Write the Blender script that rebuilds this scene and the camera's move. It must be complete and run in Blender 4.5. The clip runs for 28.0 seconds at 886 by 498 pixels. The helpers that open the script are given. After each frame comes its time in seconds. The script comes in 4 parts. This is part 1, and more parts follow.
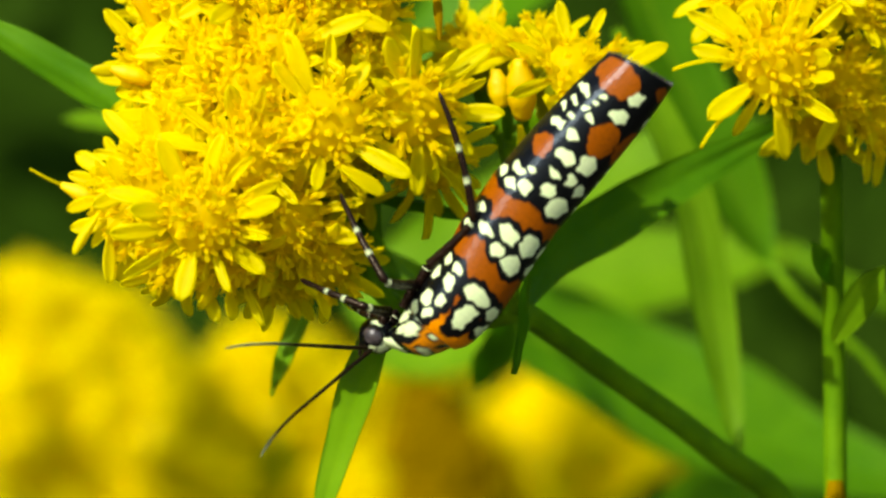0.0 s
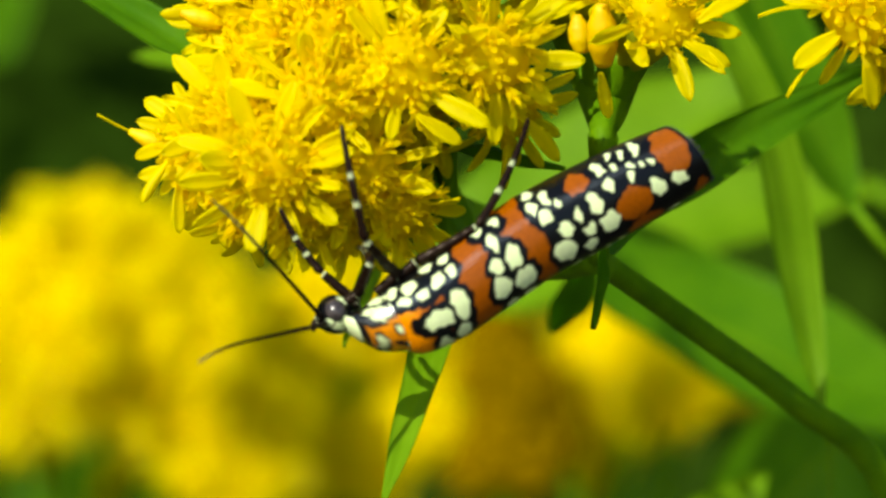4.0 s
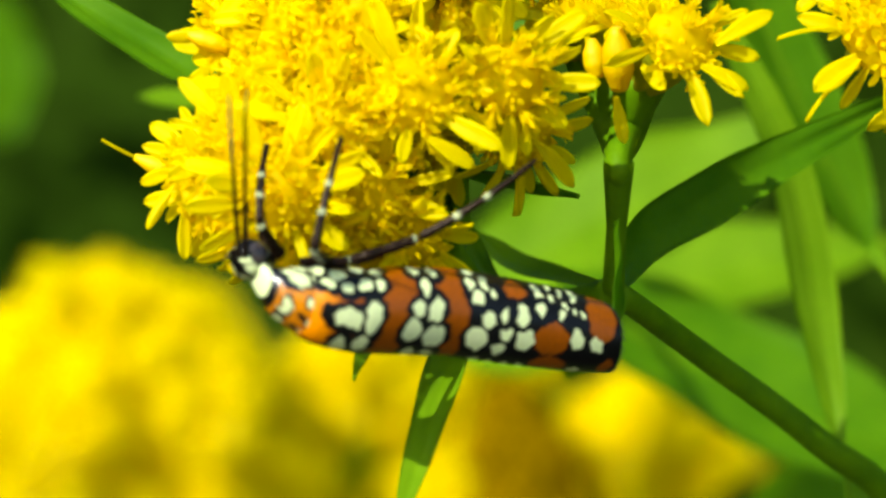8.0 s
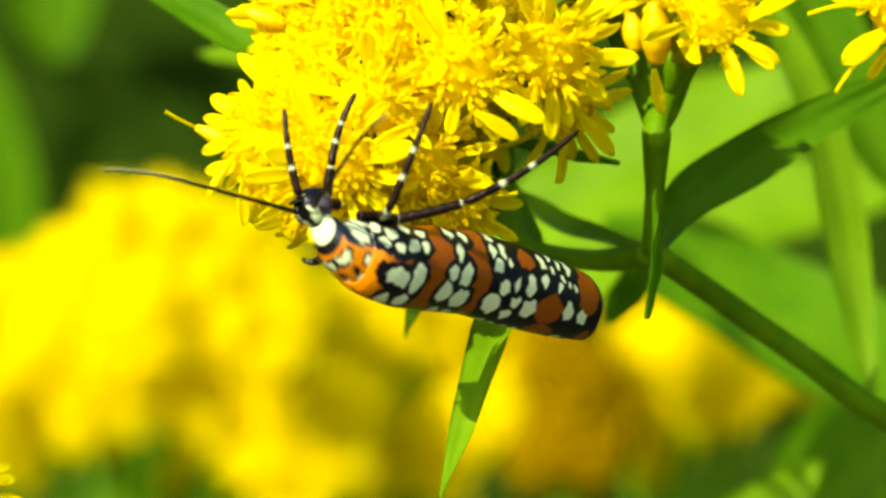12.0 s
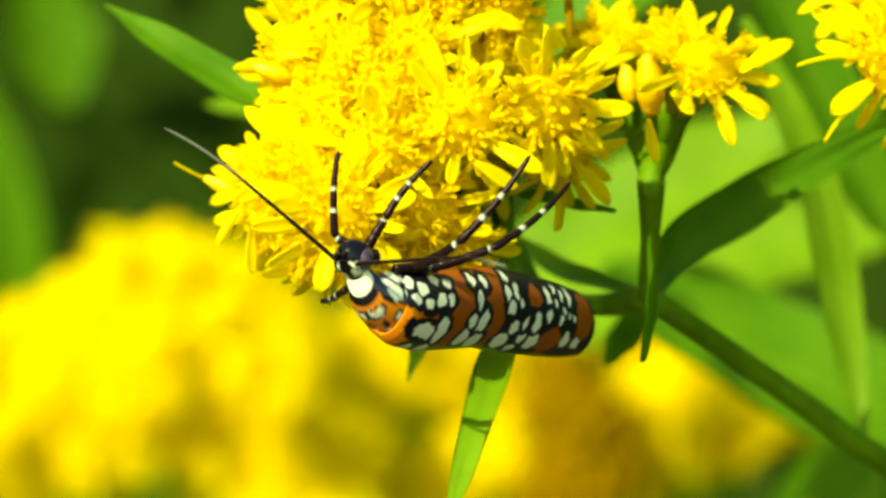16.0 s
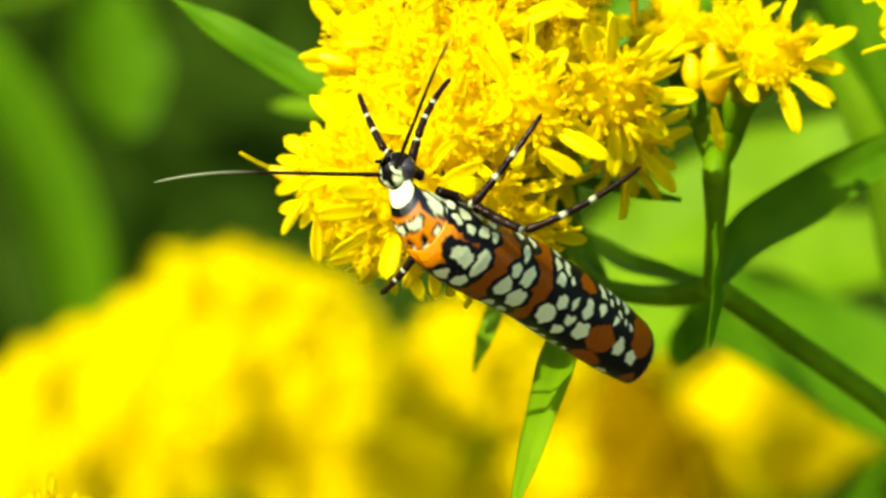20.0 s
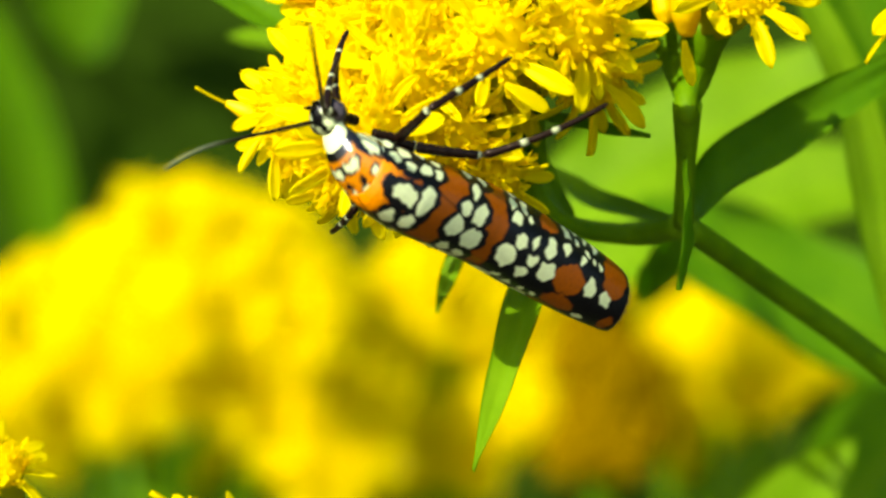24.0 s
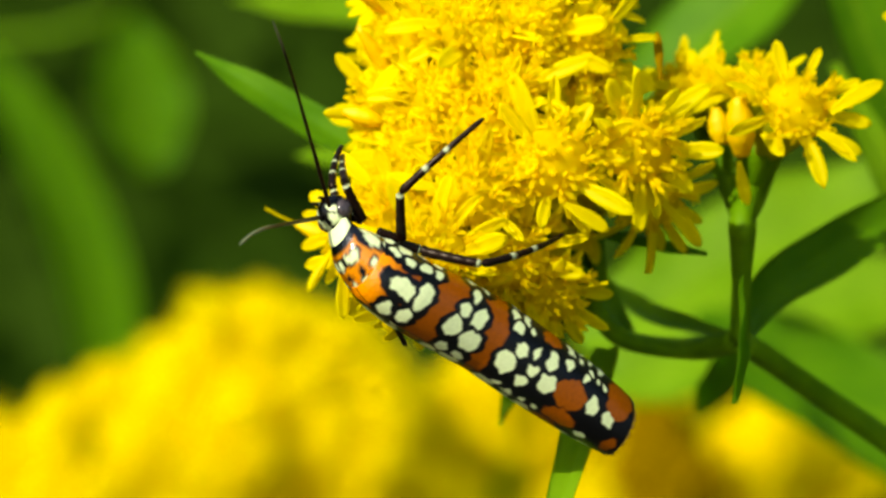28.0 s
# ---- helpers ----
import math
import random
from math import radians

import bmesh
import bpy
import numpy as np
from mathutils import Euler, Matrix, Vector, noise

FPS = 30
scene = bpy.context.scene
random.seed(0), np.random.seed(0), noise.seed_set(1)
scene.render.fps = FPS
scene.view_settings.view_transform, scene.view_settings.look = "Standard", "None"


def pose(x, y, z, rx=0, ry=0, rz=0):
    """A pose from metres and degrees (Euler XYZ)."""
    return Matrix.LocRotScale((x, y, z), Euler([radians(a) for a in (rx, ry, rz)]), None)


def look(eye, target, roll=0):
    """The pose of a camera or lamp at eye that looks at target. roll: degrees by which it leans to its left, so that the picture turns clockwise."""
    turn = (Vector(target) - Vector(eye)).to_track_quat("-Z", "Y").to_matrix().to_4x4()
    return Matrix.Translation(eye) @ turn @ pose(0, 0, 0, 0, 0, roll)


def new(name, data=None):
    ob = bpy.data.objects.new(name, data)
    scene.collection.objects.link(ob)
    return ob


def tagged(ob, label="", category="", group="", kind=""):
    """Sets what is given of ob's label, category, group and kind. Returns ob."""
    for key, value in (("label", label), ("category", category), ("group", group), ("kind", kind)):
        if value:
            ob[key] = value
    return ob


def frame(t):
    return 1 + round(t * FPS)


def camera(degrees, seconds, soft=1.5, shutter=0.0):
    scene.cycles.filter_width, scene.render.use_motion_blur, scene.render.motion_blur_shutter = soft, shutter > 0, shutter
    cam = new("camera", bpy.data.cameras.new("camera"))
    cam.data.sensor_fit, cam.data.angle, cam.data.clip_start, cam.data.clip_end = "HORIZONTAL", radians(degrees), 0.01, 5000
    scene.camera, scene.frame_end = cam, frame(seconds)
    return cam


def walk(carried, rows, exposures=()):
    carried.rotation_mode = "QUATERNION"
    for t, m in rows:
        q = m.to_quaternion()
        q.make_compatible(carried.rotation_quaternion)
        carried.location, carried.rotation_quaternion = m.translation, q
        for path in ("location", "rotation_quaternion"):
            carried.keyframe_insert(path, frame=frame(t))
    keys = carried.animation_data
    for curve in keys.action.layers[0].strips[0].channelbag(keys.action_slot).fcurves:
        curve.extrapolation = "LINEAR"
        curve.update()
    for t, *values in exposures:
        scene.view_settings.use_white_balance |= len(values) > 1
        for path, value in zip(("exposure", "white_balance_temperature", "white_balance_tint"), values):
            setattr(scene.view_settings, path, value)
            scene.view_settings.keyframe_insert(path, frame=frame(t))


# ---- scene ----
# The picture's subject hangs 0.75 m over the ground; places are given on a fine grid, 48 steps to a millimetre,
# u to the side, v down, w millimetres away from the viewer.
cam = camera(12.0, 28.0, soft=2.6)
cam.data.dof.use_dof = True
cam.data.dof.focus_distance = 0.1468
cam.data.dof.aperture_fstop = 84.0
MM, HIGH, AWAY = 0.001, 0.75, 155.4


def eye(t, distance, pan, tilt, roll):
    """The camera's pose: so many millimetres before the flowers, turned by degrees, and sunk a little as the hand drifts."""
    sunk = float(np.interp(t, (0, 4.5, 6.5, 8, 10, 11.5, 15, 16.5, 18.5, 20, 25.5, 26, 27, 28), (0.2, -1.2, 0.3, 1.2, 0.2, -0.8, -1.7, -1.0, 0.0, 0.6, -0.2, 2.0, 1.4, -0.3)))
    a = radians(roll)
    px, py = math.tan(radians(pan)), math.tan(radians(tilt))
    px, py = px * math.cos(a) + py * math.sin(a), py * math.cos(a) - px * math.sin(a)
    yaw, pitch = math.degrees(math.atan(px)), math.degrees(math.atan(py) + math.atan(sunk / distance))
    return pose(0, -distance * MM, HIGH - sunk * MM, 90 + pitch, 0, yaw) @ pose(0, 0, 0, 0, 0, roll)


walk(cam, [
    (0, eye(0, 150.4, -2.759, 0.283, 0.25)), (0.5, eye(0.5, 147.7, -2.657, 0.37, 0.91)), (1, eye(1, 147.9, -2.55, 0.492, 0.83)),
    (1.5, eye(1.5, 148.3, -2.474, 0.618, 0.81)), (2, eye(2, 147.9, -2.427, 0.742, 0.9)), (2.5, eye(2.5, 148.1, -2.407, 0.744, 0.96)),
    (3, eye(3, 147.8, -2.266, 0.4, 0.62)), (3.5, eye(3.5, 148.1, -2.036, 0.014, 0.3)), (4, eye(4, 146.4, -1.778, -0.401, 0.58)),
    (4.5, eye(4.5, 145.8, -1.44, -0.736, 0.85)), (6.5, eye(6.5, 145.7, -1.153, -0.774, 0.31)), (7, eye(7, 144.3, -1.348, -0.508, 0.53)),
    (7.5, eye(7.5, 143.1, -1.502, -0.244, 0.39)), (8, eye(8, 143.2, -1.652, -0.03, 0.57)), (8.5, eye(8.5, 143.2, -1.776, 0.073, 0.41)),
    (9, eye(9, 146.9, -2.018, 0.094, 0.53)), (9.5, eye(9.5, 148.5, -1.945, -0.069, 0.48)), (10, eye(10, 149.2, -1.637, -0.312, 0.47)),
    (10.5, eye(10.5, 149.8, -1.302, -0.504, 0.51)), (11, eye(11, 150.0, -1.048, -0.589, 0.56)), (11.5, eye(11.5, 150.4, -0.964, -0.576, 0.55)),
    (13.5, eye(13.5, 150.9, -0.971, -0.352, 0.06)), (14, eye(14, 151.3, -0.966, -0.255, -0.02)), (14.5, eye(14.5, 150.7, -0.966, -0.131, -0.08)),
    (15, eye(15, 155.8, -1.053, 0.049, -0.06)), (15.5, eye(15.5, 156.0, -0.981, 0.166, -0.06)), (16, eye(16, 155.2, -0.893, 0.155, 0.19)),
    (16.5, eye(16.5, 155.7, -0.798, 0.123, -0.0)), (17, eye(17, 155.8, -0.699, 0.145, 0.1)), (17.5, eye(17.5, 155.5, -0.592, 0.212, 0.45)),
    (18, eye(18, 155.2, -0.466, 0.296, 0.27)), (18.5, eye(18.5, 155.4, -0.339, 0.247, 0.17)), (19, eye(19, 155.2, -0.223, 0.076, 0.24)),
    (19.5, eye(19.5, 155.6, -0.086, -0.005, -0.01)), (20, eye(20, 155.4, -0.003, 0.004, 0.02)), (20.5, eye(20.5, 155.7, -0.048, 0.025, 0.11)),
    (21, eye(21, 155.0, -0.208, 0.093, -0.2)), (21.5, eye(21.5, 153.8, -0.377, 0.106, -0.13)), (22, eye(22, 153.0, -0.499, -0.113, -0.06)),
    (22.5, eye(22.5, 152.4, -0.569, -0.488, 0.08)), (24.5, eye(24.5, 150.1, -0.465, -0.822, -0.07)), (25, eye(25, 149.7, -0.401, -0.748, -0.24)),
    (25.5, eye(25.5, 149.2, -0.36, -0.658, -0.48)), (26, eye(26, 149.4, -0.285, -0.156, -0.44)), (26.5, eye(26.5, 148.8, -0.311, 1.066, -0.33)),
    (27, eye(27, 151.8, -0.182, 1.099, -0.29)), (27.5, eye(27.5, 152.1, 0.061, 0.95, -0.48)), (28, eye(28, 155.3, 0.35, 0.752, -0.18)),
], exposures=[(t, stops, 6700 if t < 9 else 7000, 2 if t < 9 else 6) for t, stops in ((0, 0.45), (2.5, 0.27), (4.5, 0.4), (8, 0.62), (10, 0.97), (22, 0.97), (25.5, 0.7), (28, 0.48))])

# ---- light: sun from the viewer's left, clear sky ----
SUN_AT = Vector((-0.52, -0.64, 0.57)).normalized()
world = bpy.data.worlds.new("sky")
scene.world = world
world.use_nodes = True
sky = world.node_tree.nodes.new("ShaderNodeTexSky")
sky.sky_type, sky.sun_disc = "NISHITA", False
sky.sun_elevation = math.asin(SUN_AT.z)
sky.sun_rotation = math.atan2(SUN_AT.x, SUN_AT.y)
world.node_tree.links.new(sky.outputs[0], world.node_tree.nodes["Background"].inputs[0])
world.node_tree.nodes["Background"].inputs[1].default_value = 0.145
sun = new("sun", bpy.data.lights.new("sun", "SUN"))
sun.data.energy, sun.data.angle, sun.data.color = 4.0, radians(0.5), (1.0, 0.95, 0.86)
sun.matrix_world = look(SUN_AT, (0, 0, 0))


# ---- materials ----
def material(name, low, high, rough=0.5, scale=2000.0, detail=4.0, through_light=None, bump=0.15, gloss=0.5,
             fine=6.0, per_object=0.0):
    """A surface whose colour wanders between two tones at two scales; through_light: colour of light shining through."""
    m = bpy.data.materials.new(name)
    m.use_nodes = True
    n, link = m.node_tree.nodes, m.node_tree.links.new
    body = n["Principled BSDF"]
    where = n.new("ShaderNodeTexCoord")
    big, small = n.new("ShaderNodeTexNoise"), n.new("ShaderNodeTexNoise")
    big.inputs["Scale"].default_value, small.inputs["Scale"].default_value = scale, scale * fine
    big.inputs["Detail"].default_value = small.inputs["Detail"].default_value = detail
    for tex in (big, small):
        link(where.outputs["Object"], tex.inputs["Vector"])
    add = n.new("ShaderNodeMath")
    add.operation = "MULTIPLY_ADD"
    add.inputs[1].default_value = 0.35
    link(small.outputs["Fac"], add.inputs[0])
    link(big.outputs["Fac"], add.inputs[2])
    last = add.outputs[0]
    if per_object:
        info, more = n.new("ShaderNodeObjectInfo"), n.new("ShaderNodeMath")
        more.operation = "MULTIPLY_ADD"
        more.inputs[1].default_value = per_object
        link(info.outputs["Random"], more.inputs[0])
        link(last, more.inputs[2])
        last = more.outputs[0]
    ramp = n.new("ShaderNodeMapRange")
    ramp.inputs["From Min"].default_value = 0.45
    ramp.inputs["From Max"].default_value = 0.9 + per_object
    link(last, ramp.inputs["Value"])
    mix = n.new("ShaderNodeMix")
    mix.data_type = "RGBA"
    mix.inputs[6].default_value, mix.inputs[7].default_value = (*low, 1), (*high, 1)
    link(ramp.outputs[0], mix.inputs[0])
    link(mix.outputs[2], body.inputs["Base Color"])
    body.inputs["Roughness"].default_value = rough
    body.inputs["Specular IOR Level"].default_value = gloss
    if bump:
        relief = n.new("ShaderNodeBump")
        relief.inputs["Strength"].default_value, relief.inputs["Distance"].default_value = bump, 0.00005
        link(small.outputs["Fac"], relief.inputs["Height"])
        link(relief.outputs[0], body.inputs["Normal"])
    if through_light:
        leak, both = n.new("ShaderNodeBsdfTranslucent"), n.new("ShaderNodeMixShader")
        leak.inputs[0].default_value = (*through_light[:3], 1)
        both.inputs[0].default_value = through_light[3]
        link(body.outputs[0], both.inputs[1])
        link(leak.outputs[0], both.inputs[2])
        link(both.outputs[0], n["Material Output"].inputs["Surface"])
    return m


def painted(name, ground, rough=0.35, shine=0.4, tint=(0.9, 0.95, 1.0), silk=0.0):
    """Scales of the moth: ground colour with the black net and the cream spots that the mesh's pattern holds."""
    m = bpy.data.materials.new(name)
    m.use_nodes = True
    n, link = m.node_tree.nodes, m.node_tree.links.new
    body = n["Principled BSDF"]
    attr, split = n.new("ShaderNodeAttribute"), n.new("ShaderNodeSeparateColor")
    attr.attribute_name = "pattern"
    link(attr.outputs["Color"], split.inputs[0])
    where, grain = n.new("ShaderNodeTexCoord"), n.new("ShaderNodeTexNoise")
    grain.inputs["Scale"].default_value, grain.inputs["Detail"].default_value = 7000.0, 4.0
    link(where.outputs["Object"], grain.inputs["Vector"])

    def pair(a, b, fac):
        mix = n.new("ShaderNodeMix")
        mix.data_type = "RGBA"
        for slot, colour in ((6, a), (7, b)):
            if isinstance(colour, tuple):
                mix.inputs[slot].default_value = (*colour, 1)
            else:
                link(colour, mix.inputs[slot])
        link(fac, mix.inputs[0])
        return mix.outputs[2]

    warm = pair(ground, tuple(c * 0.55 for c in ground), grain.outputs["Fac"])
    warm = pair(warm, pair((0.86, 0.29, 0.0), (0.60, 0.17, 0.0), grain.outputs["Fac"]), split.outputs[2])
    cream = pair((0.80, 0.90, 0.50), (0.58, 0.68, 0.34), grain.outputs["Fac"])
    link(pair(pair(warm, (0.003, 0.003, 0.003), split.outputs[1]), cream, split.outputs[0]), body.inputs["Base Color"])
    body.inputs["Roughness"].default_value = rough
    body.inputs["Coat Weight"].default_value, body.inputs["Coat Roughness"].default_value = 0.03, 0.2
    body.inputs["Specular IOR Level"].default_value, body.inputs["Specular Tint"].default_value = shine, (*tint, 1)
    relief = n.new("ShaderNodeBump")
    relief.inputs["Strength"].default_value, relief.inputs["Distance"].default_value = 0.45, 0.00004
    if silk:
        # rows of scales spread the gloss along the wing
        along = n.new("ShaderNodeTangent")
        along.direction_type, along.axis = "RADIAL", "X"
        body.inputs["Anisotropic"].default_value, body.inputs["Anisotropic Rotation"].default_value = silk, 0.25
        link(along.outputs[0], body.inputs["Tangent"])
    link(grain.outputs["Fac"], relief.inputs["Height"])
    link(relief.outputs[0], body.inputs["Normal"])
    return m


PETAL = material("petal_yellow", (0.905, 0.745, 0.0), (0.94, 0.855, 0.0), 0.5, 900, through_light=(1.0, 0.922, 0.0, 0.68), per_object=0.3, gloss=0.14)
DISC = material("floret_yellow", (0.91, 0.65, 0.0), (0.95, 0.80, 0.0), 0.6, 1500, through_light=(1.0, 0.88, 0.0, 0.68), per_object=0.3, gloss=0.1)
BUD = material("bud_orange", (0.88, 0.52, 0.0), (0.95, 0.72, 0.0), 0.5, 900, through_light=(0.8, 0.45, 0.0, 0.25), gloss=0.3)
BRACT = material("bract_green", (0.26, 0.30, 0.004), (0.42, 0.42, 0.008), 0.55, 900, through_light=(0.5, 0.5, 0.0, 0.3), gloss=0.2)
STEM = material("stem_green", (0.08, 0.20, 0.001), (0.15, 0.31, 0.002), 0.6, 700, through_light=(0.3, 0.5, 0.0, 0.2), gloss=0.1)
LEAF = material("leaf_green", (0.065, 0.19, 0.002), (0.12, 0.28, 0.004), 0.5, 500, through_light=(0.24, 0.50, 0.0, 0.42), gloss=0.08)
PALE = material("leaf_pale_green", (0.13, 0.27, 0.003), (0.20, 0.37, 0.008), 0.5, 300, through_light=(0.34, 0.58, 0.0, 0.42), gloss=0.08)
# undergrowth and backdrop wall: their shade is put into this dark green
PAINTED_SHADE = material("leaf_painted_shade", (0.010, 0.024, 0.001), (0.030, 0.064, 0.004), 0.8, 60, through_light=(0.04, 0.12, 0.0, 0.2), gloss=0.02)
BROWN = material("withered_brown", (0.16, 0.095, 0.0), (0.28, 0.17, 0.0), 0.8, 900, gloss=0.0)
SOIL = material("soil", (0.03, 0.022, 0.012), (0.07, 0.05, 0.028), 0.9, 25)
WING = painted("wing_scales", (0.34, 0.082, 0.0), 0.30, 0.22, (0.62, 0.78, 1.0), 0.88)
THORAX = painted("thorax_scales", (0.85, 0.28, 0.0), 0.22, 0.7)
HEAD = painted("head_scales", (0.004, 0.0035, 0.0035), 0.22, 0.22)
LIMB = painted("limb_scales", (0.012, 0.005, 0.003), 0.32, 0.16, (1.0, 0.8, 0.6))
EYE = material("compound_eye", (0.02, 0.016, 0.018), (0.07, 0.055, 0.055), 0.18, 6000)
SKIN = material("abdomen_dark", (0.012, 0.012, 0.016), (0.05, 0.04, 0.03), 0.5, 3000)


# ---- builders ----
def grid(u, v, w=0.0):
    """A place in the world, metres."""
    k = (AWAY + w) / AWAY * MM / 48
    return Vector(((u - 784) * k, w * MM, HIGH + (441 - v) * k))


def mesh_of(name, verts, faces, material, smooth=True, colours=None):
    me = bpy.data.meshes.new(name)
    me.from_pydata([tuple(v) for v in verts], [], faces)
    me.materials.append(material)
    me.polygons.foreach_set("use_smooth", [smooth] * len(me.polygons))
    if colours is not None:
        layer = me.attributes.new("pattern", "FLOAT_COLOR", "POINT")
        layer.data.foreach_set("color", np.asarray(colours, dtype=np.float32).ravel())
    me.update()
    return me


def attach(name, me, parent, m=None, label=""):
    ob = new(name, me)
    ob.parent = parent
    if m is not None:
        ob.matrix_basis = m
    return tagged(ob, label=label)


def thing(name, place, label, category, group="", kind=""):
    ob = new(name)
    ob.empty_display_size = 0.002
    ob.matrix_basis = Matrix.Translation(place)
    return tagged(ob, label, category, group, kind)


def facing(place, way, spin=0.0, size=1.0):
    """A pose whose z axis points along way."""
    q = Vector(way).normalized().to_track_quat("Z", "Y")
    return Matrix.Translation(place) @ q.to_matrix().to_4x4() @ Matrix.Rotation(spin, 4, "Z") @ Matrix.Scale(size, 4)


def curve_points(points, steps):
    """A smooth line through the points."""
    p = [Vector(q) for q in points]
    p = [p[0] * 2 - p[1], *p, p[-1] * 2 - p[-2]]
    out = []
    for i in range(1, len(p) - 2):
        for j in range(steps):
            t = j / steps
            a, b, c, d = p[i - 1:i + 3]
            out.append(0.5 * (b * 2 + (c - a) * t + (a * 2 - b * 5 + c * 4 - d) * t * t + (b * 3 - a - c * 3 + d) * t ** 3))
    return [*out, p[-2]]


def tube(name, points, radii, material, steps=6, sides=10, flat=1.0, ridges=0.0):
    """A tapering round rod along a smooth line."""
    line = curve_points(points, steps)
    verts, faces, colours = [], [], []
    side = Vector((0, -1, 0))
    for i, p in enumerate(line):
        t = i / (len(line) - 1)
        way = (line[min(i + 1, len(line) - 1)] - line[max(i - 1, 0)]).normalized()
        a = (side - way * side.dot(way)).normalized()
        b = way.cross(a)
        k = t * (len(radii) - 1)
        lo = min(int(k), len(radii) - 2)
        r = radii[lo] + (radii[lo + 1] - radii[lo]) * (k - lo)
        for j in range(sides):
            ang = 2 * math.pi * j / sides
            rr = r * (1 + ridges * math.cos(ang * 5))
            verts.append(p + a * rr * flat * math.cos(ang) + b * rr * math.sin(ang))
    for i in range(len(line) - 1):
        for j in range(sides):
            faces.append((i * sides + j, i * sides + (j + 1) % sides, (i + 1) * sides + (j + 1) % sides, (i + 1) * sides + j))
    faces.append(tuple(range(sides - 1, -1, -1)))
    faces.append(tuple(range((len(line) - 1) * sides, len(line) * sides)))
    return mesh_of(name, verts, faces, material)


def blade(name, points, wide, material, normal=(0, -1, 0.3), fold=0.25, thick=0.00012, steps=8, across=8, shape=1.0, wavy=0.04):
    """A lance-shaped leaf along a line, folded a little along its rib, with two faces and a raised rib."""
    line = curve_points(points, steps)
    n0 = Vector(normal).normalized()
    verts, faces = [], []
    count = len(line)
    for layer in (0, 1):
        for i, p in enumerate(line):
            t = i / (count - 1)
            way = (line[min(i + 1, count - 1)] - line[max(i - 1, 0)]).normalized()
            up = (n0 - way * n0.dot(way)).normalized()
            out = way.cross(up)
            half = wide * 0.5 * (max(0.03, math.sin(math.pi * min(1, (0.06 + 0.94 * t) ** shape))) ** 0.75)
            for j in range(across + 1):
                e = 2 * j / across - 1
                ripple = wavy * wide * math.sin(t * 17 + e * 2.0) * abs(e)
                lift = abs(e) * half * fold + ripple - (0.35 * thick if abs(e) < 0.01 else 0)
                verts.append(p + out * e * half + up * (lift - layer * thick * (1 - abs(e) * 0.8)))
    row = across + 1
    size = count * row
    for i in range(count - 1):
        for j in range(across):
            a = i * row + j
            faces.append((a, a + 1, a + row + 1, a + row))
            faces.append((size + a, size + a + row, size + a + row + 1, size + a + 1))
        for j, turn in ((0, 0), (across, 1)):
            a = i * row + j
            q = (a, a + row, size + a + row, size + a)
            faces.append(q if turn else q[::-1])
    return mesh_of(name, verts, faces, material)


# ---- ground and distance ----
def ground():
    n, reach = 60, 40.0
    verts, faces = [], []
    for i in range(n + 1):
        for j in range(n + 1):
            x, y = (((k / n * 2 - 1) ** 3) * reach for k in (i, j))
            verts.append((x, y, 0.03 * noise.noise((x * 1.5, y * 1.5, 0)) if abs(x) < 5 and abs(y) < 5 else 0.0))
    for i in range(n):
        for j in range(n):
            a = i * (n + 1) + j
            faces.append((a, a + n + 1, a + n + 2, a + 1))
    tagged(new("ground", mesh_of("ground", verts, faces, SOIL)), "dark bare soil under the meadow plants", "ground", kind="structure")


def thicket():
    """Undergrowth that closes the view: a bank of leaves before an added wall, shade put into the dark green of both.
    """
    verts, faces = [], []
    n = 40
    for i in range(n + 1):
        a = math.pi * (-0.05 + 1.1 * i / n)
        for j in range(9):
            z = 2.2 * j / 8
            r = 1.6 + 0.25 * noise.noise((a * 6, z * 3, 0)) + 0.2 * z
            verts.append((r * math.cos(a), r * math.sin(a), z - 0.05))
    for i in range(n):
        for j in range(8):
            a = i * 9 + j
            faces.append((a, a + 9, a + 10, a + 1))
    tagged(new("backdrop", mesh_of("backdrop", verts, faces, PAINTED_SHADE)), "backdrop wall behind the flowers, a hedge's shade put into its dark green", "hedge", kind="structure")
    rng = random.Random(5)
    verts, faces = [], []
    for k in range(900):
        w = rng.uniform(0.55, 1.35)
        base = Vector((rng.uniform(-0.5, 0.5) * (0.4 + w), w, HIGH + rng.uniform(-0.5, 0.35) * (0.3 + w)))
        way = Vector((rng.uniform(-1, 1), rng.uniform(-0.6, 0.3), rng.uniform(-0.5, 1))).normalized()
        up = Vector((rng.uniform(-0.5, 0.5), -1, rng.uniform(0, 0.8))).normalized()
        out = way.cross(up).normalized()
        length, half = rng.uniform(0.05, 0.14), rng.uniform(0.006, 0.014)
        at0 = len(verts)
        for i in range(7):
            t = i / 6
            h = half * math.sin(math.pi * (0.05 + 0.94 * t))
            c = base + way * length * t + Vector((0, 0, -0.03 * t * t))
            verts += [c - out * h, c + up * h * -0.2, c + out * h]
        for i in range(6):
            a = at0 + i * 3
            faces += [(a, a + 1, a + 4, a + 3), (a + 1, a + 2, a + 5, a + 4)]
    tagged(new("undergrowth", mesh_of("undergrowth", verts, faces, PAINTED_SHADE)), "dense leaves of meadow plants, shade put into their dark green", "foliage", kind="stuff")


